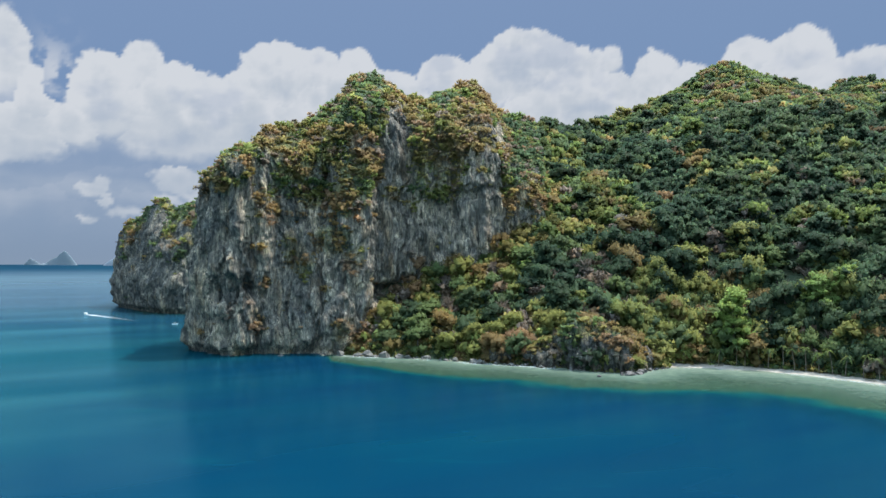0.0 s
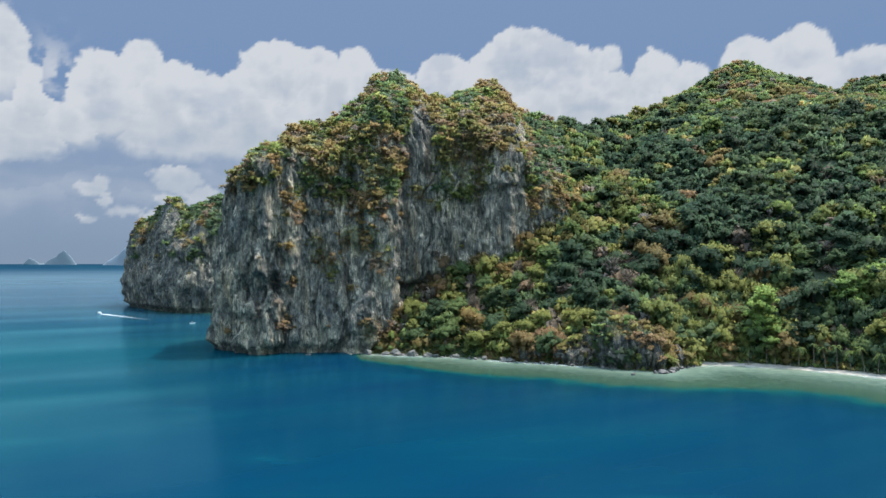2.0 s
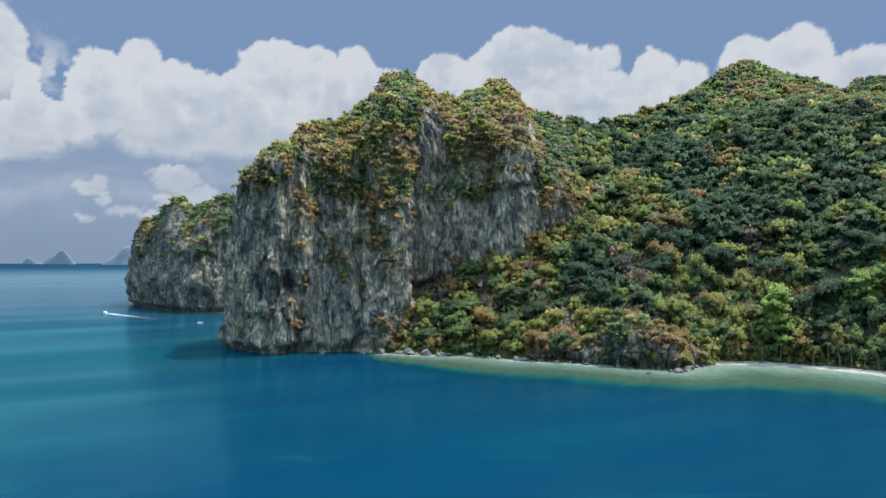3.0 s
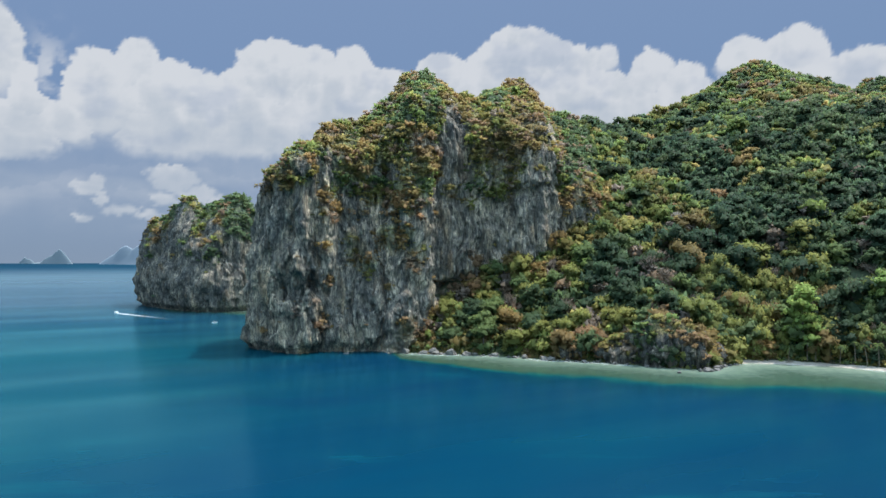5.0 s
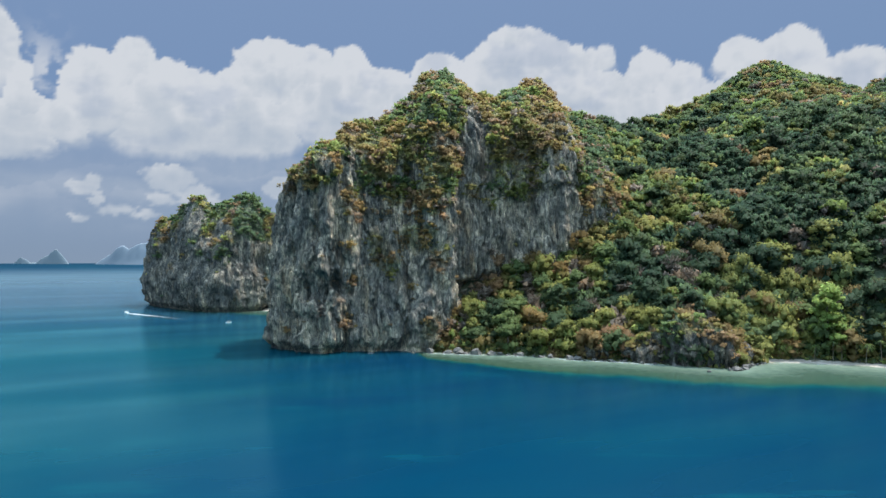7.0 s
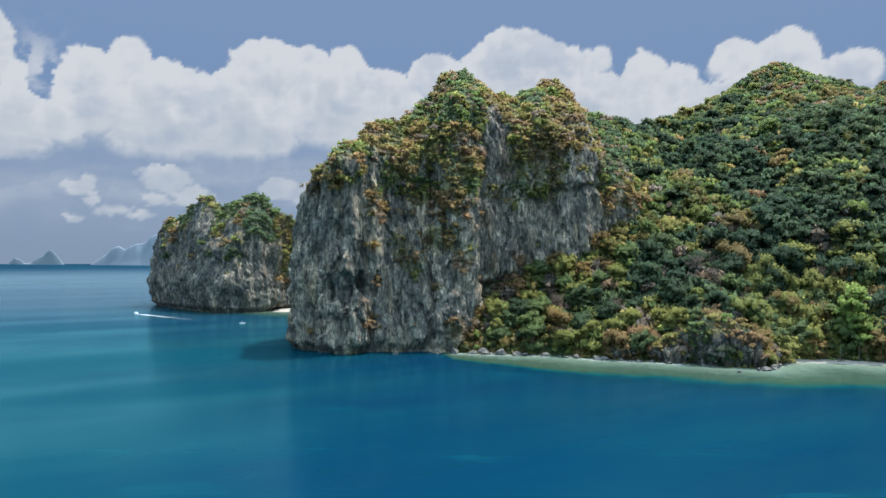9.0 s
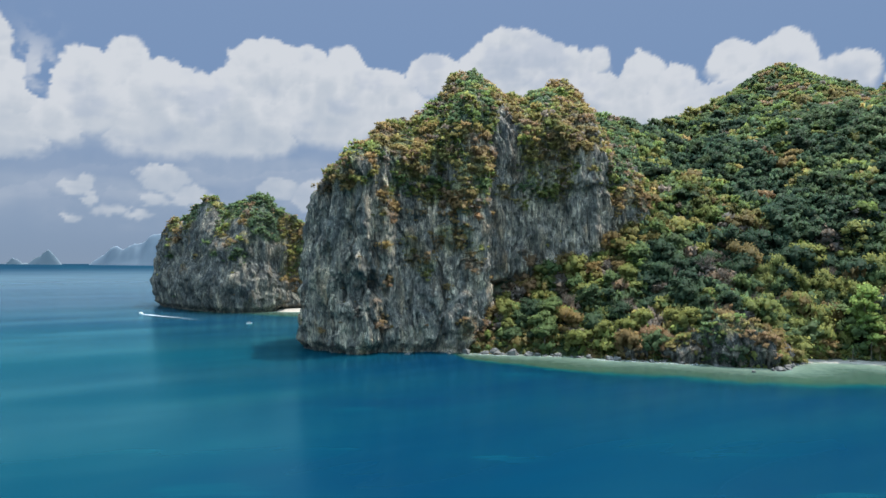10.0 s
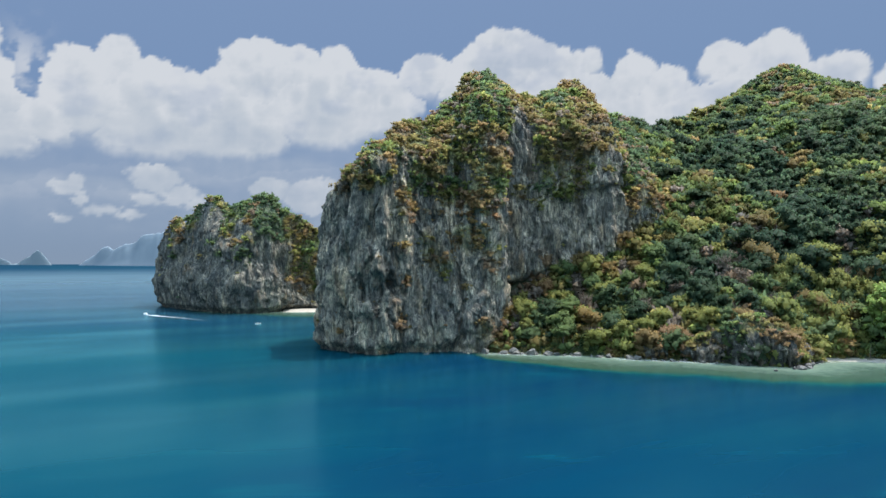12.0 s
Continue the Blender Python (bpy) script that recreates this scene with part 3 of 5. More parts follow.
def closed_curve(points, n, facing=None):
    """A smooth closed curve through rows of numbers, at n even steps."""
    p = np.array(points, float)
    fine = []
    for i in range(len(p)):
        a, b, c, d = (p[(i + k) % len(p)] for k in (-1, 0, 1, 2))
        t = np.linspace(0, 1, 40, endpoint=False)[:, None]
        fine.append(0.5 * (2 * b + (c - a) * t + (2 * a - 5 * b + 4 * c - d) * t ** 2 + (3 * b - a - 3 * c + d) * t ** 3))
    fine = np.concatenate(fine)
    loop = np.vstack([fine, fine[:1]])
    step = np.hypot(*np.diff(loop[:, :2], axis=0).T)
    if facing is not None:
        step = step * np.where(facing(loop[1:, 0], loop[1:, 1]), 3.0, 1.0)
    s = np.concatenate([[0], np.cumsum(step)])
    at = np.linspace(0, s[-1], n, endpoint=False)
    return np.stack([np.interp(at, s, loop[:, k]) for k in range(p.shape[1])], -1)


def karst(name, outline, spine, around, wall_rows, cap_rows, seed, rough, hollows=(), belly=3.0, rock=None, dome=0.8, green=(85, 70), ledges=(), bald=(), facing=None, wild=0.0, q=1.0, notches=(), shade_spots=(), pale=(), ribs=(), ledge_y=458, fringe=None, mat=(506, 17)):
    """A limestone mass: a fluted wall over the waterline and a rugged cap that climbs to the spine. Returns the object and its grid."""
    c = closed_curve(outline, around, facing)
    sp = np.array(spine, float)
    tangent = np.roll(c[:, :2], -1, 0) - np.roll(c[:, :2], 1, 0)
    tangent /= np.linalg.norm(tangent, axis=1, keepdims=True)
    area = np.sum(c[:, 0] * np.roll(c[:, 1], -1) - np.roll(c[:, 0], -1) * c[:, 1])
    out = np.stack([tangent[:, 1], -tangent[:, 0]], -1) * (1 if area > 0 else -1)
    rim = c[:, 2] + (5 + 0.07 * c[:, 2]) * fbm(c[:, 0] / 17, c[:, 1] / 17, 0, 3, seed + 1)
    sx = np.clip(c[:, 0], sp[0, 0], sp[-1, 0])
    sy, sz = np.interp(sx, sp[:, 0], sp[:, 1]), np.interp(sx, sp[:, 0], sp[:, 2])
    lean = c[:, 3] if c.shape[1] > 3 else np.zeros(around)
    top = c[:, :2] - out * lean[:, None]
    rows = []
    for v in np.linspace(0, 1, wall_rows):
        z = -4 + (rim + 4) * v
        at = c[:, :2] + (top - c[:, :2]) * v ** 1.2
        rows.append(np.stack([at[:, 0], at[:, 1], z, np.full(around, 1.0)], -1))
    for t in np.linspace(0, 1, cap_rows + 1)[1:]:
        e = t ** dome
        rows.append(np.stack([top[:, 0] + (sx - top[:, 0]) * t, top[:, 1] + (sy - top[:, 1]) * t, rim + (sz - rim) * e, np.full(around, max(0.0, 1 - 1.5 * t))], -1))
    g = np.array(rows)
    X, Y, Z, W = g[..., 0], g[..., 1], g[..., 2], g[..., 3]
    h = np.clip(Z / np.maximum(rim, 1)[None], 0, 1)
    X0, Y0, Z0 = X, Y, Z
    X, Y, Z = X * q, Y * q, Z * q
    lump = 5.0 * fbm(X / 34, Y / 34, Z / 46, 3, seed) * rough
    bend = 3.0 * fbm(X / 25, Y / 25, Z / 25, 2, seed + 2)
    buttress = 4.6 * (0.45 - billow((X + bend) / 21, (Y + bend) / 21, Z / 90, 2, seed + 4)) * rough
    flute = 2.5 * (0.45 - billow((X + bend) / 6.5, (Y + bend) / 6.5, Z / 34, 3, seed + 3)) * rough
    scoop = 2.0 * (0.45 - billow((X + 0.3 * Z) / 10, Y / 10, Z / 18, 3, seed + 5)) * rough
    chip = 1.5 * fbm(X / 2.6, Y / 2.6, Z / 5.5, 3, seed + 6) * min(rough, 1)
    cleft = -2.4 * step01(0.84, 1.0, 1 - np.abs(grain((X + bend * 3) / 17, (Y + bend * 3) / 17, Z / 70, seed + 13))) * rough
    level = 3.4 * fbm((X + bend) / 8, (Y + bend) / 8, Z / 19, 3, seed + 16)
    flake = 1.5 * (np.floor(level) + step01(0.38, 0.62, level - np.floor(level))) * min(rough, 1)
    X, Y, Z = X0, Y0, Z0
    push = W * (flake + lump + buttress + flute + scoop + chip + cleft + belly * np.sin(np.pi * np.clip(h * 1.1, 0, 1)) * 1.0)
    push = push - 4.0 * step01(7, 0.5, Z) * W
    for hx, hy, hz, ra, rz, deep in hollows:
        d = np.sqrt(((X - hx) ** 2 + (Y - hy) ** 2) / ra ** 2 + ((Z - hz) / rz) ** 2) + 1.1 * fbm(X / 8, Y / 8, Z / 12, 4, seed + 9)
        push = push - deep * step01(1.1, 0.45, d)
    for rx, wide, proud, z0, z1 in ribs:
        push = push + proud * np.exp(-((X + bend * 0.5 - rx) / wide) ** 2) * step01(z0 - 8, z0 + 8, Z) * step01(z1 + 10, z1 - 10, Z) * W
    for nx, wide, deep in notches:
        cut = np.exp(-(((X + 0.12 * Z) - nx) / wide) ** 2)
        push = push - deep * 0.7 * cut * W * step01(20, 60, Z)
        Z = Z - deep * cut * (1 - W)
    X = X + out[None, :, 0] * push
    Y = Y + out[None, :, 1] * push
    crag = (1 - W) * (wild * fbm(X / 27, Y / 27, Z / 40, 3, seed + 14) + 4.0 * fbm(X * q / 13, Y * q / 13, Z * q / 20, 4, seed + 7) + 2.2 * billow(X * q / 7, Y * q / 7, 0, 3, seed + 8)) * rough
    tip = np.zeros_like(Z)
    tip[wall_rows:] = 1
    Z = Z + crag * tip
    P = np.stack([X, Y, Z], -1)
    du = np.roll(P, -1, 1) - np.roll(P, 1, 1)
    dv = np.gradient(P, axis=0)
    nrm = np.cross(du, dv)
    nrm /= np.maximum(np.linalg.norm(nrm, axis=-1, keepdims=True), 1e-6)
    up = np.abs(nrm[..., 2])
    patchy = fbm(X / 16, Y / 16, Z / 15, 3, seed + 12)
    veg = step01(0.42, 0.72, (Z - green[0]) / green[1] + 0.62 * patchy + 0.42 * (up - 0.35))
    if fringe:
        low_edge = np.interp(X, [p[0] for p in fringe], [p[1] for p in fringe])
        veg = step01(-0.45, 0.55, (Z - low_edge) / 24 + 2.1 * patchy + 0.6 * (up - 0.4) - 0.12)
    shelf = np.zeros_like(veg)
    for lx, lz, rx, rz, w in ledges:
        shelf = np.maximum(shelf, 0.7 * w * step01(1.1, 0.5, np.hypot((X - lx) / rx, (Z - lz) / rz) + 0.5 * patchy) * (Y < ledge_y))
    veg = np.maximum(veg, shelf)
    for lx, lz, rx, rz in bald:
        veg = veg * (1 - 0.93 * step01(1.1, 0.6, np.hypot((X - lx) / rx, (Z - lz) / rz) + 0.3 * patchy))
    veg = veg * step01(3, 9, Z)
    # Patches of painted shade on the wall: x, z, half sizes, strength.
    shade_tint = np.zeros_like(Z)
    for lx, lz, rx, rz, w in shade_spots:
        shade_tint = np.maximum(shade_tint, w * step01(1.15, 0.7, np.hypot((X - lx) / rx, (Z - lz) / rz) + 0.35 * patchy) * (Y < 470))
    fair = np.zeros_like(Z)
    for lx, lz, rx, rz, w in pale:
        fair = np.maximum(fair, w * step01(1.2, 0.5, np.hypot((X - lx) / rx, (Z - lz) / rz) + 0.9 * fbm(X / 5, Y / 5, Z / 9, 3, seed + 15)) * (Y < 436))
    soil = np.clip(veg * 0.75 + 0.3 * step01(0.40, 0.75, up) * veg, 0, 0.92)
    dry = fbm(X / mat[1], Y / mat[1], Z / mat[1], 3, mat[0]) * (mat[1] / 17) ** 0.8 + 0.16 + 0.5 * shelf * step01(112, 96, Z)
    mat_tone = np.clip(np.where(dry > 0, 0.46 + 0.38 * dry, np.maximum(0.37 + 0.45 * dry, 0.24)), 0, 1)
    me = raw_mesh(name, P.reshape(-1, 3), grid_faces(len(g), around, True), {"soil": soil, "shade_tint": shade_tint, "pale": fair, "mat_tone": mat_tone}, True)
    ob = placed(name, me, rock or ROCK)
    return ob, P, veg


HEAD_LEDGES = [(-10, 130, 13, 12, 1.2), (8, 136, 9, 9, 1.1), (-72, 124, 10, 9, 1.1), (-110, 92, 7, 16, 0.9), (-136, 116, 12, 8, 1.0), (-92, 62, 8, 9, 0.8), (-98, 70, 5, 5, 0.7), (-68, 72, 15, 11, 1.0), (-56, 58, 7, 17, 0.9), (-87, 55, 9, 9, 0.9), (-110, 45, 4, 4, 0.6), (-80, 104, 10, 8, 0.6), (-32, 104, 10, 8, 0.7),
               (6, 122, 13, 14, 0.9), (47, 101, 12, 12, 1.0), (57, 110, 11, 18, 1.0), (-58, 44, 4, 12, 0.25), (-58, 12, 9, 10, 1.0), (-110, 66, 4, 6, 0.7), (-20, 96, 8, 6, 0.5), (-114, 22, 4, 9, 0.4)]
HEAD_BALD = [(-30, 138, 5, 22), (41, 148, 5, 20), (-70, 112, 6, 9)]
HEAD_FRINGE = [(-170, 108), (-140, 113), (-113, 113), (-108, 95), (-90, 94), (-80, 96), (-66, 98), (-50, 102), (-42, 116), (-37, 156), (-27, 156), (-23, 122), (-18, 110), (0, 106), (12, 110), (20, 128), (36, 146), (40, 118), (60, 96)]
head, HEAD_P, HEAD_UP = karst("limestone_headland", HEAD, HEAD_SPINE, 1000, 200, 80, 200, 1.0,
                                      [(-126, 380, 43, 15, 13, 7.0), (-116, 383, 38, 11, 8, 5.0), (-75, 386, 5, 13, 7, 4.5), (-28, 414, 40, 16, 9, 8.0), (8, 422, 52, 14, 6, 4.0), (-150, 392, 24, 10, 14, 3.0), (-138, 382, 70, 8, 9, 2.5)], 2.0,
                                      fringe=HEAD_FRINGE, ledges=HEAD_LEDGES, bald=HEAD_BALD, facing=lambda x, y: (y < 452) & (x < 75), dome=0.66, ribs=[(-113, 4, 4.0, 40, 108), (-104, 4, -3.0, 20, 110), (-54, 3.5, 3.5, 30, 118), (-42, 4, -3.0, 35, 140), (-140, 5, 2.0, 10, 90), (-130, 4, -2.5, 55, 105)],
                                      pale=[(-110, 72, 4, 42, 0.3), (-108, 36, 8, 9, 0.4), (-54, 78, 3, 34, 0.4), (-96, 12, 14, 8, 0.35), (-136, 22, 9, 12, 0.3), (15, 88, 20, 8, 0.2), (-8, 72, 44, 34, 0.2), (28, 96, 22, 26, 0.2)], shade_spots=[(36, 124, 13, 30, 0.3), (-29, 138, 7, 26, 0.7), (-118, 30, 16, 14, 0.3)], notches=[(-6, 5, 6), (-108, 4, 4), (58, 6, 8)])
tagged(head, "grey fluted limestone headland cliff rising from the sea", "cliff", kind="structure")
far_head, FAR_P, FAR_UP = karst("limestone_islet", FAR, FAR_SPINE, 520, 80, 60, 300, 1.1, [], 7.0, SHADED_ROCK, 0.62, fringe=[(-443, 92), (-415, 96), (-387, 92), (-368, 104), (-349, 112), (-331, 100), (-312, 86), (-284, 74), (-265, 72), (-248, 60), (-237, 30), (-224, 8)], ledges=[(-241, 46, 12, 30, 1.0), (-326, 66, 7, 7, 0.9), (-374, 50, 6, 7, 0.9), (-401, 66, 8, 8, 0.6)], bald=[(-351, 112, 9, 22), (-302, 92, 8, 18), (-391, 96, 8, 18)], ledge_y=900, mat=(606, 30), facing=lambda x, y: y < 860, wild=5.0, notches=[(-379, 7, 14), (-307, 9, 9), (-248, 8, 8), (-342, 5, 5)])
tagged(far_head, "grey limestone islet with scrub on its rounded top", "cliff", kind="structure")


def crag(name, cx, cy, rx, ry, high, turn, seed, label):
    n = 12
    ring = []
    for i in range(n):
        a = 2 * math.pi * i / n
        x, y = rx * math.cos(a), ry * math.sin(a)
        ring.append((cx + x * math.cos(turn) - y * math.sin(turn), cy + x * math.sin(turn) + y * math.cos(turn), high * (0.42 + 0.2 * math.sin(i * 2.3 + seed))))
    line = [(cx - rx * 0.5, cy, high * 0.9), (cx, cy + 1, high), (cx + rx * 0.5, cy, high * 0.85)]
    # The lower front is darkened by colour, since it faces away from the sun.
    ob, P, up = karst(name, ring, line, 150, 30, 18, seed, 0.85, [], 0.5, SHADED_ROCK, dome=0.7, green=(8.5, 13), q=2.3, shade_spots=[(cx, high * 0.3, rx * 2.2, high * 0.8, 0.45)])
    return tagged(ob, label, "crag", kind="structure"), P, up


CRAGS = [crag("shore_crag", 80, 337, 20, 11, 26, -0.5, 410, "dark grey shoreline crag below yellow scrub"),
         crag("shore_crag", 93, 326, 6, 6, 17, 0.2, 470, "pointed dark rock pinnacle standing at the water"),
         crag("shore_crag", 37, 356, 10, 5, 9, -0.4, 490, "low reddish-brown rock bank above the water"),
         crag("shore_crag", 60, 347, 14, 7, 13, -0.45, 430, "low brown-grey rock bank along the shore"),
         crag("shore_crag", 106, 338, 10, 8, 10, 0.6, 450, "rounded scrubby rock beside the beach")]


def beach_strip():
    line = np.array(BEACH_SHORE, float)
    s = np.concatenate([[0], np.cumsum(np.hypot(*np.diff(line, axis=0).T))])
    at = np.linspace(0, s[-1], 170)
    x, y = np.interp(at, s, line[:, 0]), np.interp(at, s, line[:, 1])
    k = np.ones(9) / 9
    x, y = np.convolve(np.pad(x, 4, "edge"), k, "valid"), np.convolve(np.pad(y, 4, "edge"), k, "valid")
    tx, ty = np.gradient(x), np.gradient(y)
    ln = np.hypot(tx, ty)
    nx, ny = -ty / ln, tx / ln
    rows = []
    for d in np.linspace(-9, 9, 22):
        w = d + 1.6 * fbm(at / 14, 0.0 * at, 0, 3, 91)
        z = 0.115 * w + 0.25 * fbm(x / 5, y / 5, d, 3, 92) * (1 if d > 0 else 0.2)
        rows.append(np.stack([x + nx * d, y + ny * d, z], -1))
    P = np.array(rows)
    me = raw_mesh("beach", P.reshape(-1, 3), grid_faces(22, 170), None, True)
    tagged(placed("beach", me, SAND), "narrow pale coral sand beach under the trees", "beach", kind="structure")


def wash(line, strength, label):
    line = np.array(line, float)
    s = np.concatenate([[0], np.cumsum(np.hypot(*np.diff(line, axis=0).T))])
    n = int(s[-1] / 1.6)
    at = np.linspace(0, s[-1], n)
    x, y = np.interp(at, s, line[:, 0]), np.interp(at, s, line[:, 1])
    k = np.ones(7) / 7
    x, y = np.convolve(np.pad(x, 3, "edge"), k, "valid"), np.convolve(np.pad(y, 3, "edge"), k, "valid")
    tx, ty = np.gradient(x), np.gradient(y)
    nx, ny = -ty / np.hypot(tx, ty), tx / np.hypot(tx, ty)
    wob = 1.4 * fbm(at / 13, 0.0 * at, 0, 3, 91)
    rows = [np.stack([x + nx * (d + wob), y + ny * (d + wob), np.full(n, 0.06)], -1) for d in (-5.0, -3.0, -1.0, 0.6)]
    froth = np.array([np.zeros(n), np.full(n, 0.6), np.full(n, 1.0), np.zeros(n)]) * strength * step01(-0.3, 0.4, fbm(at / 18, 0.0 * at + 5, 0, 3, 93))
    me = raw_mesh("wash", np.array(rows).reshape(-1, 3), grid_faces(4, n), {"froth": froth}, True)
    tagged(placed("wash", me, FOAM), label, "foam", kind="stuff")


beach_strip()
wash(BEACH_SHORE[:-1], 0.3, "thin white wash of small waves on the beach")
wash([(x, y - 3.5) for x, y in ROCK_SHORE] + [(106, 323), (113, 330)], 0.42, "broken white wash along the boulders")


def far_beach():
    xs, ys = np.linspace(-256, -150, 60), np.linspace(690, 790, 50)
    X, Y = np.meshgrid(xs, ys)
    Z = (Y - (712 + 0.10 * (X + 230) + 0.02 * np.clip(-236 - X, 0, 30) ** 2 + 3 * fbm(X / 20, 0, 0, 2, 95))) * 0.10
    me = raw_mesh("beach", np.stack([X, Y, np.clip(Z, -2, 2.2)], -1).reshape(-1, 3), grid_faces(50, 60), None, True)
    tagged(placed("beach", me, SAND), "small pale beach in the cove behind the headland", "beach", kind="structure")


far_beach()


def far_island(peaks, label, scrub):
    """peaks: x, y, height over the sea there, radius. scrub: the haze-blue island material."""
    xs = np.linspace(min(p[0] - p[3] * 1.25 for p in peaks), max(p[0] + p[3] * 1.25 for p in peaks), 130)
    ys = np.linspace(min(p[1] - p[3] * 0.2 for p in peaks), max(p[1] + p[3] * 0.1 for p in peaks), 40)
    X, Y = np.meshgrid(xs, ys)
    Z = np.full(X.shape, -26.0)
    for px, py, ph, pr in peaks:
        d = np.hypot(X - px, (Y - py) * 7.0) / pr
        Z = np.maximum(Z, (ph + 30) * (1 - np.clip(d / 1.25, 0, 1)) ** 1.6 * (1 + 1.1 * np.clip(d / 1.25, 0, 1)) * (1 + 0.16 * fbm(X / 60, Y / 400, 0, 4, int(abs(px)) % 97)) - 26)
    r = np.hypot(X + 50, Y)
    Z = Z + 50.0 * step01(900, 5200, r) * np.clip(r / 4850, 0, 1)
    me = raw_mesh("backdrop_island", np.stack([X, Y, Z], -1).reshape(-1, 3), grid_faces(40, 130), None, True)
    tagged(placed("backdrop_island", me, scrub), label, "island", kind="structure")


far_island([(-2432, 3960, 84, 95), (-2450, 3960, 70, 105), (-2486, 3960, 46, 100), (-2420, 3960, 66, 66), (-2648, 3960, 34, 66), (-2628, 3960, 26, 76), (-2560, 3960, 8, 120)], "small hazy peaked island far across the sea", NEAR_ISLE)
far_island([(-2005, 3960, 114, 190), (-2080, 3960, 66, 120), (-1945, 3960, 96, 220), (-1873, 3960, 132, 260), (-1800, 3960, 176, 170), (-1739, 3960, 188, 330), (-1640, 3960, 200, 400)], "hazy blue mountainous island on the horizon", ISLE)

# ---- plants ----
OCTA_V = np.array([(1, 0, 0), (0, 1, 0), (-1, 0, 0), (0, -1, 0), (0, 0, 1), (0, 0, -1)], float)
OCTA_F = np.array([(0, 1, 4), (1, 2, 4), (2, 3, 4), (3, 0, 4), (1, 0, 5), (2, 1, 5), (3, 2, 5), (0, 3, 5)])


def crown(rng, lobes, tufts, tuft, flat=0.9, core=0.8, spread=1.0, skirt=0):
    """An open crown about one unit in radius over z = 0: uneven leaf pads at several heights, each a small inner mass under many loose leaf clumps."""
    verts, tris, normals, count = [], [], [], 0
    spots = [(np.array([rng.uniform(-0.12, 0.12), rng.uniform(-0.12, 0.12), 0.62 * flat]), 0.40)]
    lop = rng.uniform(-0.22, 0.22, 2)
    for i in range(lobes):
        a = 2.4 * i + rng.uniform(-0.5, 0.5)
        r = spread * (0.25 + 0.55 * math.sqrt((i + rng.uniform(0, 1)) / lobes))
        x, y = r * math.cos(a), r * math.sin(a)
        z = flat * (0.74 - 0.55 * r * r / spread ** 2 + lop[0] * x + lop[1] * y + rng.uniform(-0.2, 0.16))
        spots.append((np.array([x, y, z]), rng.uniform(0.22, 0.42)))
    for i in range(skirt):
        a = 2 * math.pi * (i + rng.uniform(-0.3, 0.3)) / skirt
        r = spread * rng.uniform(0.5, 0.72)
        spots.append((np.array([r * math.cos(a), r * math.sin(a), flat * rng.uniform(-0.42, 0.12)]), rng.uniform(0.26, 0.40)))
    middle = np.array([0, 0, -0.1])
    squash = np.array([1, 1, 0.86])

    def outward(p, c):
        d, e = p - middle, (p - c) / squash
        d = d / np.linalg.norm(d, axis=-1, keepdims=True)
        e = e / np.maximum(np.linalg.norm(e, axis=-1, keepdims=True), 1e-6)
        return 0.5 * d + 0.5 * e

    for c, rad in [(np.array([0, 0, 0.30 * flat]), 0.52)] + spots:
        v = OCTA_V * rad * core * (1 + rng.uniform(-0.25, 0.25, (6, 1))) * squash + c
        verts.append(v)
        normals.append(outward(v, c) * 0.65 + np.array([0, 0, 0.40]))
        tris.append(OCTA_F + count)
        count += len(v)
    weight = np.array([r * r for _, r in spots])
    for k in rng.choice(len(spots), tufts, p=weight / weight.sum()):
        c, rad = spots[k]
        d = rng.normal(size=3)
        d[2] = d[2] * 0.8 + 0.22
        d /= np.linalg.norm(d)
        p = c + d * rad * rng.uniform(0.72, 1.28) * squash
        n = d + rng.normal(size=3) * 0.55
        n /= np.linalg.norm(n)
        u = np.cross(n, rng.normal(size=3))
        u /= np.linalg.norm(u)
        w = np.cross(n, u)
        s = tuft * rng.uniform(0.5, 1.5)
        t = np.array([p - u * s, p + u * s * 0.7 - w * s * 0.75, p + u * s * 0.35 + w * s * 0.95])
        verts.append(t)
        normals.append(outward(t, c) * 0.65 + n * 0.16 + np.array([0, 0, 0.40]))
        tris.append(np.array([[0, 1, 2]]) + count)
        count += 3
    N = np.concatenate(normals)
    return np.concatenate(verts), np.concatenate(tris), N / np.linalg.norm(N, axis=1, keepdims=True)


def bare_crown(rng, twigs):
    """A leafless crown of forked thin limbs, one unit in radius."""
    verts, tris, count = [], [], 0
    for _ in range(twigs):
        a, e = rng.uniform(0, 2 * math.pi), rng.uniform(0.25, 1.4)
        tip = np.array([math.cos(a) * math.cos(e), math.sin(a) * math.cos(e), 0.25 + math.sin(e) * 0.75]) * rng.uniform(0.7, 1.05)
        mid = tip * 0.5 + rng.normal(size=3) * 0.07
        for p, q, w in ((np.array([0, 0, 0.0]), mid, 0.035), (mid, tip, 0.022), (mid, tip + rng.normal(size=3) * 0.2, 0.018)):
            side = np.cross(q - p, rng.normal(size=3))
            side = side / np.linalg.norm(side) * w
            other = np.cross(q - p, side)
            other = other / np.linalg.norm(other) * w
            verts.append(np.array([p + side, p - side * 0.5 + other, p - side * 0.5 - other, q]))
            tris.append(np.array([[0, 1, 3], [1, 2, 3], [2, 0, 3]]) + count)
            count += 4
    return np.concatenate(verts), np.concatenate(tris), None


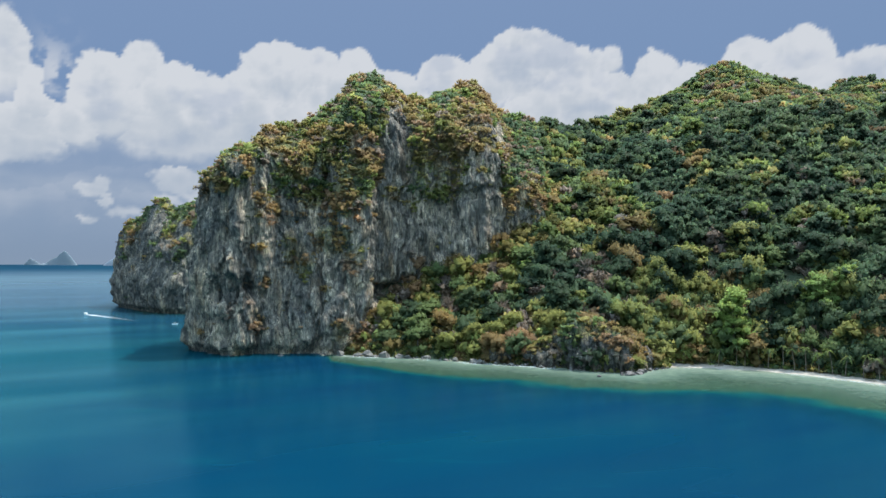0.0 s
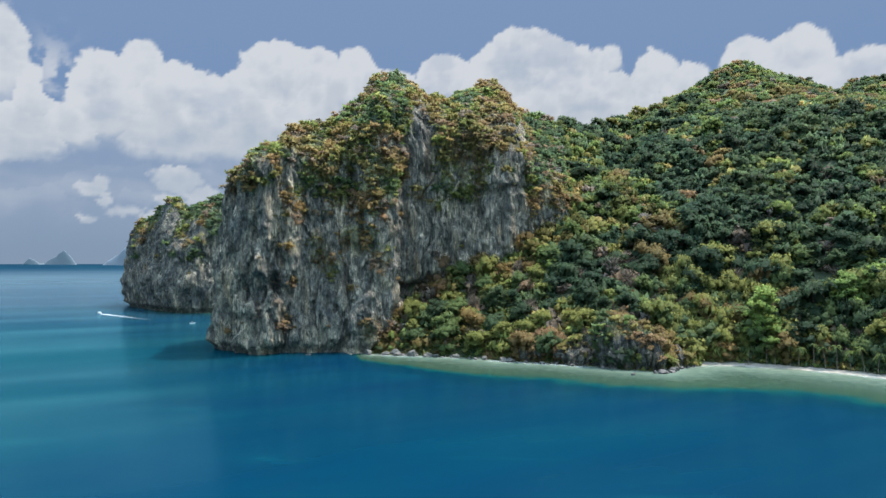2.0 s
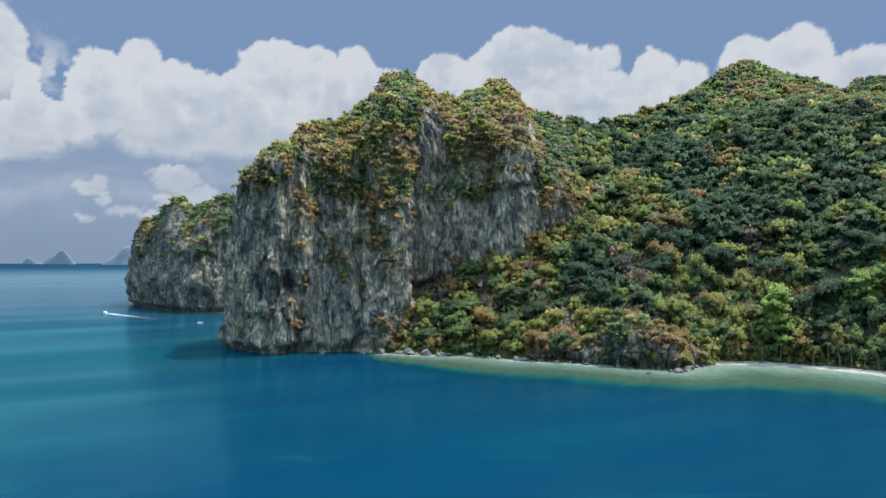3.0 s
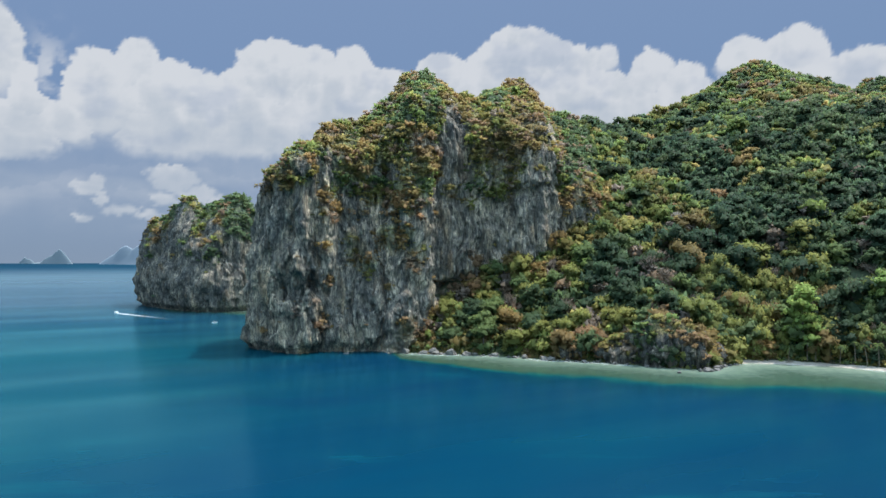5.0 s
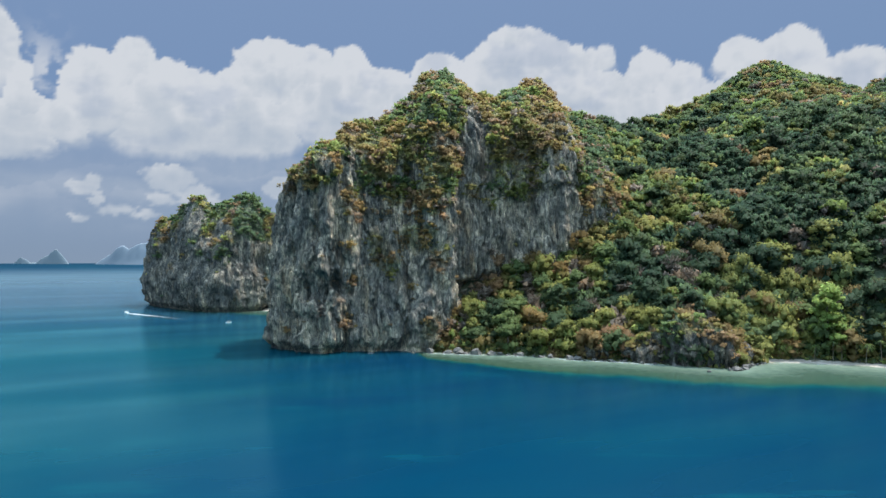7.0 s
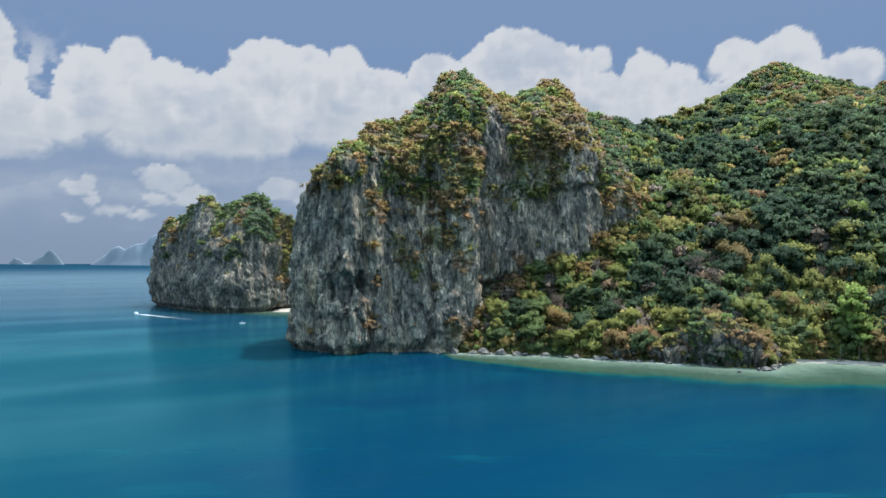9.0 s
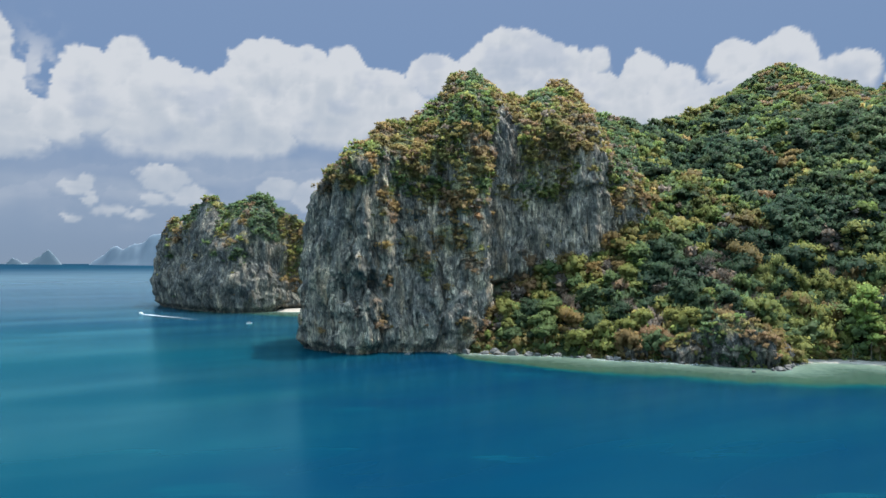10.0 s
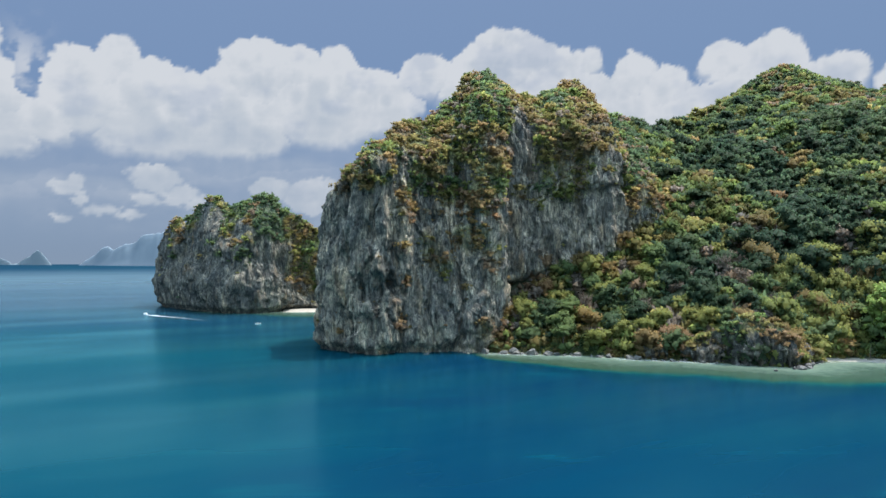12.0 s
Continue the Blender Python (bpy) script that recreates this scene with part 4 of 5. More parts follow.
def scatter(name, shapes, places, label, category, bright=0.0, uneven=0.17):
    """Many plants joined into one mesh. places: rows x, y, z, radius, height scale, tone, lean."""
    rng = np.random.default_rng(len(name) * 7 + len(places))
    verts, tris, tones, lums, facing, base = [], [], [], [], [], 0
    pick = rng.integers(0, len(shapes), len(places))
    for k, (v, f, nrm) in enumerate(shapes):
        rows = places[pick == k]
        if not len(rows):
            continue
        a = rng.uniform(0, 2 * math.pi, len(rows))
        ca, sa = np.cos(a)[:, None], np.sin(a)[:, None]
        x, y, z = v[None, :, 0], v[None, :, 1], v[None, :, 2]
        r, h = rows[:, 3:4], rows[:, 4:5]
        P = np.stack([rows[:, 0:1] + r * (x * ca - y * sa), rows[:, 1:2] + r * (x * sa + y * ca), rows[:, 2:3] + r * h * z], -1)
        verts.append(P.reshape(-1, 3))
        if nrm is not None:
            facing.append(np.stack([nrm[None, :, 0] * ca - nrm[None, :, 1] * sa, nrm[None, :, 0] * sa + nrm[None, :, 1] * ca, nrm[None, :, 2] + 0 * sa], -1).reshape(-1, 3))
        tris.append((f[None] + (np.arange(len(rows)) * len(v))[:, None, None] + base).reshape(-1, 3))
        tones.append(np.repeat(rows[:, 5], len(v)))
        lums.append(np.repeat(-0.06 * (rows[:, 5] > 0.4) * (rows[:, 5] < 0.9) * (rows[:, 2] < 110) + bright + np.clip(rng.normal(0, uneven, len(rows)), -0.45, 0.6), len(v)))
        base += len(rows) * len(v)
    me = raw_mesh(name, np.concatenate(verts), np.concatenate(tris), {"tone": np.concatenate(tones), "lum": np.concatenate(lums)}, True, np.concatenate(facing) if facing else None)
    return tagged(placed(name, me, LEAF), label, category, kind="stuff")


_rng = np.random.default_rng(11)
BIG = [crown(_rng, 11, 560, 0.125, 1.15, 0.9, 1.0, 7) for _ in range(9)]
MEDIUM = [crown(_rng, 8, 440, 0.142, 1.35, 0.9, 1.0, 6) for _ in range(9)]
TALL = [crown(_rng, 10, 520, 0.13, 1.8, 0.9, 0.9, 8) for _ in range(6)]
SHRUB = [crown(_rng, 5, 66, 0.19, 1.05, 0.8, 1.1, 3) for _ in range(8)]
TUFTY = [crown(_rng, 4, 50, 0.22, 1.1, 0.75, 1.3) for _ in range(6)]
SPRIG = [crown(_rng, 3, 26, 0.35, 0.9, 0.85, 1.2) for _ in range(5)]
BARE = [bare_crown(_rng, 44) for _ in range(5)]


HEAD_RING = closed_curve([p[:2] for p in HEAD], 200)


def hill_forest():
    rng = np.random.default_rng(21)
    gap = 8.4
    X, Y = np.meshgrid(np.arange(-60, 560, gap), np.arange(200, 740, gap))
    x, y = (X + rng.uniform(-4.2, 4.2, X.shape)).ravel(), (Y + rng.uniform(-4.2, 4.2, Y.shape)).ravel()
    d = inland(x, y, SHORE)
    karst_d = inland(x, y, HEAD_RING)
    crest = 555 + np.clip((x - 90) * 0.62, 0, 130) + 22
    keep = (d > 3.0 + 2.0 * step01(100, 122, x) + 5.0 * step01(136, 150, x)) & (x < y * 0.74 + 45) & (karst_d < 4) & (y < crest)
    x, y, d, karst_d = x[keep], y[keep], d[keep], karst_d[keep]
    z = ground_height(x, y)
    n = len(x)
    patch = fbm(x / 55, y / 55, 0, 3, 130)
    tone = 0.25 + 0.24 * patch + rng.normal(0, 0.13, n) + 0.10 * step01(60, 20, d) + 0.10 * step01(160, 190, x) * step01(60, 30, z) + 0.06 * step01(130, 190, z)
    tone = np.where(rng.uniform(size=n) < 0.10, rng.uniform(0.34, 0.54, n), tone)
    bearing = x / y
    across = x - shade_line(y)
    apron = step01(-14, -24, across + 9 * patch) * step01(118, 92, z)
    tone = np.where(rng.uniform(size=n) < apron * 0.8, np.clip(0.45 + 0.40 * fbm(x / 27, y / 27, 0, 3, 134) + 0.20 * step01(30, 8, np.abs(karst_d)) + 0.12 * step01(28, 8, d) + rng.normal(0, 0.06, n), 0.06, 0.85), tone)
    tone = tone + 0.12 * step01(140, 200, z) + 0.08 * step01(232, 256, z)
    dry = fbm(x / 42, y / 42, 0, 3, 131) + 0.48 * step01(128, 95, x) * step01(475, 430, y) + 0.08 * step01(215, 255, z)
    tone = np.where(dry + rng.normal(0, 0.14, n) > 0.34, 0.50 + 0.30 * fbm(x / 20, y / 20, 0, 2, 132) + rng.normal(0, 0.10, n), tone)
    tone = np.where(rng.uniform(size=n) < 0.04 + 0.09 * step01(150, 60, z), 0.97, np.clip(tone, 0, 1))
    top = step01(222, 244, z + 8 * patch)
    tone = np.where(rng.uniform(size=n) < top * 0.7, rng.uniform(0.24, 0.50, n), tone)
    # Trees along the belt take darker tones in place of shade.
    shaded = step01(-24, -12, across + 8 * patch) * step01(10, 30, z + 12 * patch) * step01(40, 18, across + 14 * patch) * step01(160, 128, z + 10 * patch) * step01(338, 352, y)
    tone = np.where(rng.uniform(size=n) < shaded * 0.88, rng.uniform(0, 0.16, n), tone)
    # The spur's foot is darkened too, its shade put into the tree tones.
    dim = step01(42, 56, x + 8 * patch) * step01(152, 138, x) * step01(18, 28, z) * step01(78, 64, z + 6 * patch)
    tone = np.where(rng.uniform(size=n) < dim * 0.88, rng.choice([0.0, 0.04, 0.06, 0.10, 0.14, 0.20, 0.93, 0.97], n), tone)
    olive = step01(46, 58, x + 6 * patch) * step01(138, 118, x + 14 * patch) * step01(66, 78, z + 6 * patch) * step01(130, 108, z) * (1 - shaded)
    tone = np.where(rng.uniform(size=n) < olive * 0.75, 0.38 + 0.40 * fbm(x / 24, y / 24, 0, 2, 140) + rng.normal(0, 0.08, n), tone)
    glade = step01(102, 110, x) * step01(152, 144, x) * step01(26, 17, d)
    tone = np.clip(np.where(rng.uniform(size=n) < glade * 0.8, rng.uniform(0.34, 0.60, n), tone), 0, 1)
    # Tones darkened once more, for shade on the upper right slope.
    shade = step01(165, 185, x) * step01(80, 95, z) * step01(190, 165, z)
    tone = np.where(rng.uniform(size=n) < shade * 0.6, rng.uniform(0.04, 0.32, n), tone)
    sunny = rng.uniform(size=n) < 0.10 * step01(50, 70, z) * (1 - 0.6 * shaded)
    tone = np.where(sunny, rng.uniform(0.36, 0.52, n), tone)
    right = step01(0.46, 0.51, bearing) * step01(120, 70, z)
    tone = np.where(rng.uniform(size=n) < right * (1 - shaded) * 0.5, rng.choice([0.05, 0.12, 0.16, 0.22, 0.38, 0.44, 0.95], n), tone)
    low = step01(75, 30, x) * step01(430, 400, y)
    size = np.where(rng.uniform(size=n) < 0.4, rng.uniform(6.0, 9.6, n), rng.lognormal(1.62, 0.24, n)) * (1 - 0.12 * low)
    size = size * (1 + 0.22 * step01(110, 50, z) * step01(95, 125, x))
    size = np.minimum(size * (1 + 0.08 * apron), 10.5) * (1 - 0.36 * step01(170, 225, z)) * (1 - 0.22 * step01(225, 250, z))
    lift = size * (rng.uniform(-0.7, 0.2, n) * (1 - 0.4 * step01(160, 215, z)) + 0.35 * step01(110, 50, z) * step01(95, 125, x))
    rows = np.stack([x, y, z + lift, size, rng.uniform(0.75, 1.15, n), tone], -1)
    grey = (tone > 0.9) & (rng.uniform(size=n) < 0.95)
    near = (d < 60) & (x < 225) & (x > -50) & (size > 2.0)
    order = np.argsort(np.where(near, inland(x, y, SHORE), 1e9))[:min(240, int(near.sum()))]
    single = np.zeros(n, bool)
    single[order] = True
    nearby, rows, grey = rows[single], rows[~single], grey[~single]
    kind = rng.uniform(size=len(rows))
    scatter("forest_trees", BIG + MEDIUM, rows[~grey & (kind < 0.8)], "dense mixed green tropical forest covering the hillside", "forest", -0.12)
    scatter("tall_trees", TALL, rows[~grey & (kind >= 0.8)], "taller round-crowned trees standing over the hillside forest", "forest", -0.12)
    scatter("bare_trees", BARE, rows[grey], "leafless grey-brown dry-season trees among the forest", "forest")
    ux, uy = (a.ravel() for a in np.meshgrid(np.arange(-60, 520, 5.4), np.arange(200, 740, 5.4)))
    ux, uy = ux + rng.uniform(-2.4, 2.4, ux.shape), uy + rng.uniform(-2.4, 2.4, uy.shape)
    ok = (inland(ux, uy, SHORE) > 9) & (ux < uy * 0.74 + 45) & (inland(ux, uy, HEAD_RING) < 3) & (uy < 577 + np.clip((ux - 90) * 0.62, 0, 130))
    ux, uy = ux[ok], uy[ok]
    m = len(ux)
    closest = np.array([np.argmin((x - a) ** 2 + (y - b) ** 2) for a, b in zip(ux, uy)])
    high = step01(150, 215, ground_height(ux, uy))
    und = np.stack([ux, uy, ground_height(ux, uy) + 1.6 - 0.8 * high, rng.uniform(3.0, 5.4, m) * (1 - 0.3 * high), rng.uniform(0.9, 1.4, m), np.clip(tone[closest] + rng.normal(0, 0.08, m), 0, 1)], -1)
    ax, ay = (a.ravel() for a in np.meshgrid(np.arange(-58, 160, 4.6), np.arange(312, 475, 4.6)))
    ax, ay = ax + rng.uniform(-1.5, 1.5, ax.shape), ay + rng.uniform(-1.5, 1.5, ay.shape)
    ok = (inland(ax, ay, SHORE) > 0.4) & (inland(ax, ay, SHORE) < 120) & (ax / ay < 0.36) & (inland(ax, ay, HEAD_RING) < 2)
    ax, ay = ax[ok], ay[ok]
    k = len(ax)
    like = tone[np.array([np.argmin((x - a) ** 2 + (y - b) ** 2) for a, b in zip(ax, ay)])]
    hue = np.where(ground_height(ax, ay) + 8 * fbm(ax / 15, ay / 15, 0, 2, 139) > 20, like, 0.46 + 0.45 * fbm(ax / 27, ay / 27, 0, 3, 134))
    scrub = np.stack([ax, ay, ground_height(ax, ay) - 0.2, rng.lognormal(1.12, 0.32, k), rng.uniform(0.9, 1.5, k), np.clip(hue + rng.normal(0, 0.06, k), 0.02, 1)], -1)
    sx, sy = rng.uniform(-62, 104, 9000), rng.uniform(314, 398, 9000)
    sd = inland(sx, sy, SHORE)
    ok = (sd > 0.2) & (sd < 11) & (inland(sx, sy, HEAD_RING) < 2)
    sx, sy, sd = sx[ok][:1500], sy[ok][:1500], sd[ok][:1500]
    k = len(sx)
    rusty = np.stack([sx, sy, ground_height(sx, sy) - 0.2, rng.uniform(0.7, 1.5, k) * (1 + 0.07 * sd), rng.uniform(0.9, 1.5, k), np.clip(0.55 + 0.5 * fbm(sx / 12, sy / 12, 0, 2, 138) + rng.normal(0, 0.08, k), 0.2, 0.98)], -1)
    bx, by = rng.uniform(108, 245, 11000), rng.uniform(240, 360, 11000)
    bd = inland(bx, by, SHORE)
    ok = (bd > 7.4) & (bd < 19) & (rng.uniform(size=11000) < 0.55)
    bx, by = bx[ok], by[ok]
    k = len(bx)
    fringe = np.stack([bx, by, ground_height(bx, by) - 0.1, rng.uniform(0.8, 2.5, k) * (0.8 + 0.035 * inland(bx, by, SHORE)), rng.uniform(0.8, 1.4, k), np.clip(0.45 + 0.3 * fbm(bx / 9, by / 9, 0, 2, 137) + rng.normal(0, 0.08, k), 0.10, 0.95)], -1)
    tx, ty = (a.ravel() for a in np.meshgrid(np.arange(108, 250, 6.6), np.arange(230, 385, 6.6)))
    tx, ty = tx + rng.uniform(-2.6, 2.6, tx.shape), ty + rng.uniform(-2.6, 2.6, ty.shape)
    td = inland(tx, ty, SHORE)
    ok = (td > 10.5) & (td < 40) & (tx < ty * 0.74 + 20) & (np.hypot(tx - 160, ty - 347) > 7)
    tx, ty = tx[ok], ty[ok]
    k = len(tx)
    tall = np.stack([tx, ty, ground_height(tx, ty), rng.uniform(4.2, 7.4, k), rng.uniform(1.2, 1.75, k), np.where(tx < 150, rng.uniform(0.34, 0.58, k), rng.choice([0.08, 0.18, 0.24, 0.30, 0.36, 0.40, 0.44, 0.50, 0.62, 0.97], k))], -1)
    nearby = np.concatenate([nearby, tall])
    scatter("beach_scrub", SPRIG, fringe, "bright green and yellow bushes along the back of the beach", "shrubs", 0.45)
    und = np.concatenate([und, scrub, rusty])
    scatter("undergrowth", SPRIG, und, "mixed green and ochre undergrowth below the trees", "shrubs", 0.10)
    return nearby


NEAR_ROWS = hill_forest()


def karst_scrub(name, P, up, seed, count, scale, label, mean_tone, front, drier=lambda p: 0.0):
    rng = np.random.default_rng(seed)
    flat = P.reshape(-1, 3)
    x, y, z = flat.T
    weight = up.ravel() ** 1.2 * front(x, y) + 0.010
    # even out the uneven spacing of the grid
    du = np.linalg.norm(np.roll(P, -1, 1) - P, axis=-1)
    dv = np.linalg.norm(np.gradient(P, axis=0), axis=-1)
    weight = weight * (du * dv).ravel() * (z > 6)
    i = rng.choice(len(flat), count, p=weight / weight.sum())
    p = flat[i] + rng.normal(0, 0.5, (count, 3))
    r = np.minimum(rng.lognormal(0.34, 0.42, count), 2.6) * scale
    r = np.where(rng.uniform(size=count) < 0.13, rng.uniform(2.6, 5.0, count) * scale, r)
    broad = 17 if p[:, 1].min() < 600 else 30
    local = fbm(p[:, 0] / broad, p[:, 1] / broad, p[:, 2] / broad, 3, seed + 5) * (broad / 17) ** 0.8
    dry = local + mean_tone - 0.5 + rng.normal(0, 0.05, count) + drier(p) + 0.36 * step01(108, 92, p[:, 2]) * (p[:, 1] < 600)
    tone = np.clip(np.where(dry > 0, 0.46 + 0.38 * dry, np.maximum(0.40 + 0.40 * dry, 0.26)) + 0.12 * fbm(p[:, 0] / 6, p[:, 1] / 6, p[:, 2] / 6, 2, seed + 6) + rng.normal(0, 0.03, count), 0.02, 1)
    tone = np.where(rng.uniform(size=count) < 0.14, rng.uniform(0.8, 1.0, count), tone)
    rows = np.stack([p[:, 0], p[:, 1], p[:, 2] - 0.4 * r, r, np.where(r > 2.5 * scale, rng.uniform(0.8, 1.2, count), rng.uniform(0.55, 0.9, count)), tone], -1)
    big = r > 2.5 * scale
    scatter(name, SPRIG, rows[~big], label, "shrubs", 0.16, 0.14)
    scatter(name, SHRUB + TUFTY, rows[big], "larger bushes standing out of the cliff scrub", "shrubs", 0.28, 0.16)


karst_scrub("cliff_scrub", HEAD_P, HEAD_UP, 501, 9400, 0.98, "green, yellow and rust-brown scrub clinging to the limestone top", 0.66,
            lambda x, y: (y < np.interp(x, [p[0] for p in HEAD_SPINE], [p[1] for p in HEAD_SPINE]) + 9) * 1.0, lambda p: 0.16 * step01(-92, -112, p[:, 0]) + 0.26 * step01(-100, -86, p[:, 0]) * step01(-48, -62, p[:, 0]) * step01(160, 140, p[:, 2]) + 0.12 * step01(10, 30, p[:, 0]) - 0.75 * step01(44, 52, p[:, 0]) * step01(116, 126, p[:, 2]) + 0.06 * step01(-85, -70, p[:, 0]) * step01(-38, -50, p[:, 0]))
karst_scrub("islet_scrub", FAR_P, FAR_UP, 601, 4200, 1.2, "green and ochre scrub on the limestone islet", 0.56, lambda x, y: (y < np.interp(x, [p[0] for p in FAR_SPINE], [p[1] for p in FAR_SPINE]) + 14) * 1.0)
for _ob, _P, _up in CRAGS:
    karst_scrub("crag_scrub", _P, _up, 700 + int(_P[0, 0, 0]) % 50, 80, 1.0, "yellow-green dry scrub draped over the shoreline crag", 0.52, lambda x, y: 1.0 + 0 * x)


# ---- single trees, palms, boulders, boats ----
def limb_tube(bm, points, radii, sides=6):
    rings = []
    for i, (p, r) in enumerate(zip(points, radii)):
        a, b = points[max(i - 1, 0)], points[min(i + 1, len(points) - 1)]
        q = (Vector(b) - Vector(a)).to_track_quat("Z", "Y")
        rings.append([bm.verts.new(Vector(p) + q @ Vector((r * math.cos(2 * math.pi * k / sides), r * math.sin(2 * math.pi * k / sides), 0))) for k in range(sides)])
    for r0, r1 in zip(rings, rings[1:]):
        for k in range(sides):
            bm.faces.new((r0[k], r0[(k + 1) % sides], r1[(k + 1) % sides], r1[k]))
    bm.faces.new(rings[-1])
    bm.faces.new(rings[0][::-1])


def tree(shape, tone, label, rng):
    """A tree of crown radius one on a forked trunk; scaled where it stands."""
    base = tagged(new("tree"), label, "tree", "shore trees")
    bm = bmesh.new()
    bend = rng.uniform(-0.12, 0.12, 2)
    limb_tube(bm, [(0, 0, -0.3), (bend[0] * 0.5, bend[1] * 0.5, 0.4), (bend[0], bend[1], 0.95), (0, 0, 1.1)], [0.07, 0.055, 0.045, 0.02])
    for k in range(4):
        a = k * 1.6 + rng.uniform(-0.4, 0.4)
        limb_tube(bm, [(bend[0], bend[1], 0.75 + 0.06 * k), (0.3 * math.cos(a), 0.3 * math.sin(a), 1.1), (0.55 * math.cos(a), 0.55 * math.sin(a), 1.32)], [0.035, 0.025, 0.012], 5)
    part("trunk", bm, BARK, base)
    v, f, nrm = shape
    v = v + np.array([0, 0, 0.5])
    tones = np.clip(tone + rng.normal(0, 0.03) + 0 * v[:, 0], 0, 1)
    lum = rng.uniform(-0.2, 0.2) + 0 * v[:, 0]
    placed("crown", raw_mesh("crown", v, f, {"tone": tones, "lum": lum}, True, nrm), LEAF, base)
    return base


def shore_trees():
    rng = np.random.default_rng(31)
    kinds = [(0.05, "dark green round-crowned forest tree near the shore"), (0.17, "green leafy forest tree near the shore"), (0.34, "bright green tree on the lower slope"),
             (0.50, "yellow-green tree on the dry lower slope"), (0.64, "ochre-leaved dry-season tree above the shore"), (0.80, "rusty brown dry-season tree above the shore"), (0.97, "leafless grey-brown tree above the shore")]
    protos = []
    for i, (tone, label) in enumerate(kinds):
        for j in range(2):
            shape = bare_crown(rng, 40) if i == 6 else crown(rng, 12 if j else 9, 620, 0.09, 1.0 if j else 1.35, 0.9, 1.0, 6)
            protos.append((i, tree(shape, tone, label, rng)))
    first = set()
    kinds_at = [k[0] for k in kinds]
    for x, y, z, r, h, tone in NEAR_ROWS:
        i = int(np.argmin(np.abs(np.array(kinds_at) - tone)))
        choice = 2 * i + int(rng.integers(2))
        m = Matrix.LocRotScale((x, y, ground_height(np.array([x]), np.array([y]))[0] - 0.3), Euler((rng.uniform(-0.06, 0.06), rng.uniform(-0.06, 0.06), rng.uniform(0, 6.28))), (r, r, r * h))
        if choice in first:
            copy = copy_thing(protos[choice][1], Matrix.Identity(4))
            copy.matrix_basis = m
        else:
            protos[choice][1].matrix_basis = m
            first.add(choice)
    for k, (i, ob) in enumerate(protos):
        if k not in first:
            for o in (*ob.children_recursive, ob):
                bpy.data.objects.remove(o)


shore_trees()


def tiered_tree(x, y, z, high, radius, tone, label, seed):
    rng = np.random.default_rng(seed)
    base = tagged(new("tree"), label, "tree", "shore trees")
    base.location = (x, y, z)
    bm = bmesh.new()
    limb_tube(bm, [(0, 0, -0.5), (0.3, 0.2, high * 0.4), (-0.2, 0.1, high * 0.75), (0, 0, high * 0.93)], [0.55, 0.42, 0.28, 0.08], 8)
    for k in range(7):
        a, b = k * 2.4, high * (0.35 + 0.07 * k)
        limb_tube(bm, [(0.1, 0.1, b), (radius * 0.4 * math.cos(a), radius * 0.4 * math.sin(a), b + 2), (radius * 0.7 * math.cos(a), radius * 0.7 * math.sin(a), b + 3.5)], [0.2, 0.13, 0.05], 5)
    part("trunk", bm, BARK, base)
    verts, tris, facing, count = [], [], [], 0
    for k in range(17):
        a, t = k * 2.4, 0.18 + 0.76 * (k / 16.0) + 0.03 * math.sin(k * 2.1)
        v, f, nrm = crown(rng, 6, 190, 0.13, 0.95, 0.9)
        facing.append(nrm)
        s = radius * (0.44 + 0.10 * math.sin(k * 1.7))
        reach = radius * 0.62 * math.sqrt(max(0.05, 1.06 - t))
        v = v * s + np.array([reach * math.cos(a), reach * math.sin(a), high * t - s * 0.5])
        verts.append(v)
        tris.append(f + count)
        count += len(v)
    v = np.concatenate(verts)
    placed("crown", raw_mesh("crown", v, np.concatenate(tris), {"tone": np.clip(tone + 0.03 * grain(v[:, 0] / 2, v[:, 1] / 2, v[:, 2] / 2, 3), 0, 1), "lum": (0.55 if 0.4 < tone < 0.5 else 0.0) + 0 * v[:, 0]}, True, np.concatenate(facing)), LEAF, base)


tiered_tree(160, 346, 5.0, 37.0, 11.5, 0.435, "tall lime-green tree standing behind the beach", 61)
tiered_tree(17, 388, float(ground_height(np.array([17.0]), np.array([388.0]))[0]), 17.0, 7.0, 0.27, "large green tree at the foot of the cliff", 62)
tiered_tree(205, 343, float(ground_height(np.array([205.0]), np.array([343.0]))[0]), 17.0, 11.0, 0.42, "broad lime-green tree on the slope behind the beach", 64)
tiered_tree(217, 340, float(ground_height(np.array([217.0]), np.array([340.0]))[0]), 14.0, 9.0, 0.44, "lime-green leafy tree above the beach", 65)
tiered_tree(189, 334, 1.5, 14.0, 6.0, 0.93, "pale silvery blossoming tree at the back of the beach", 63)


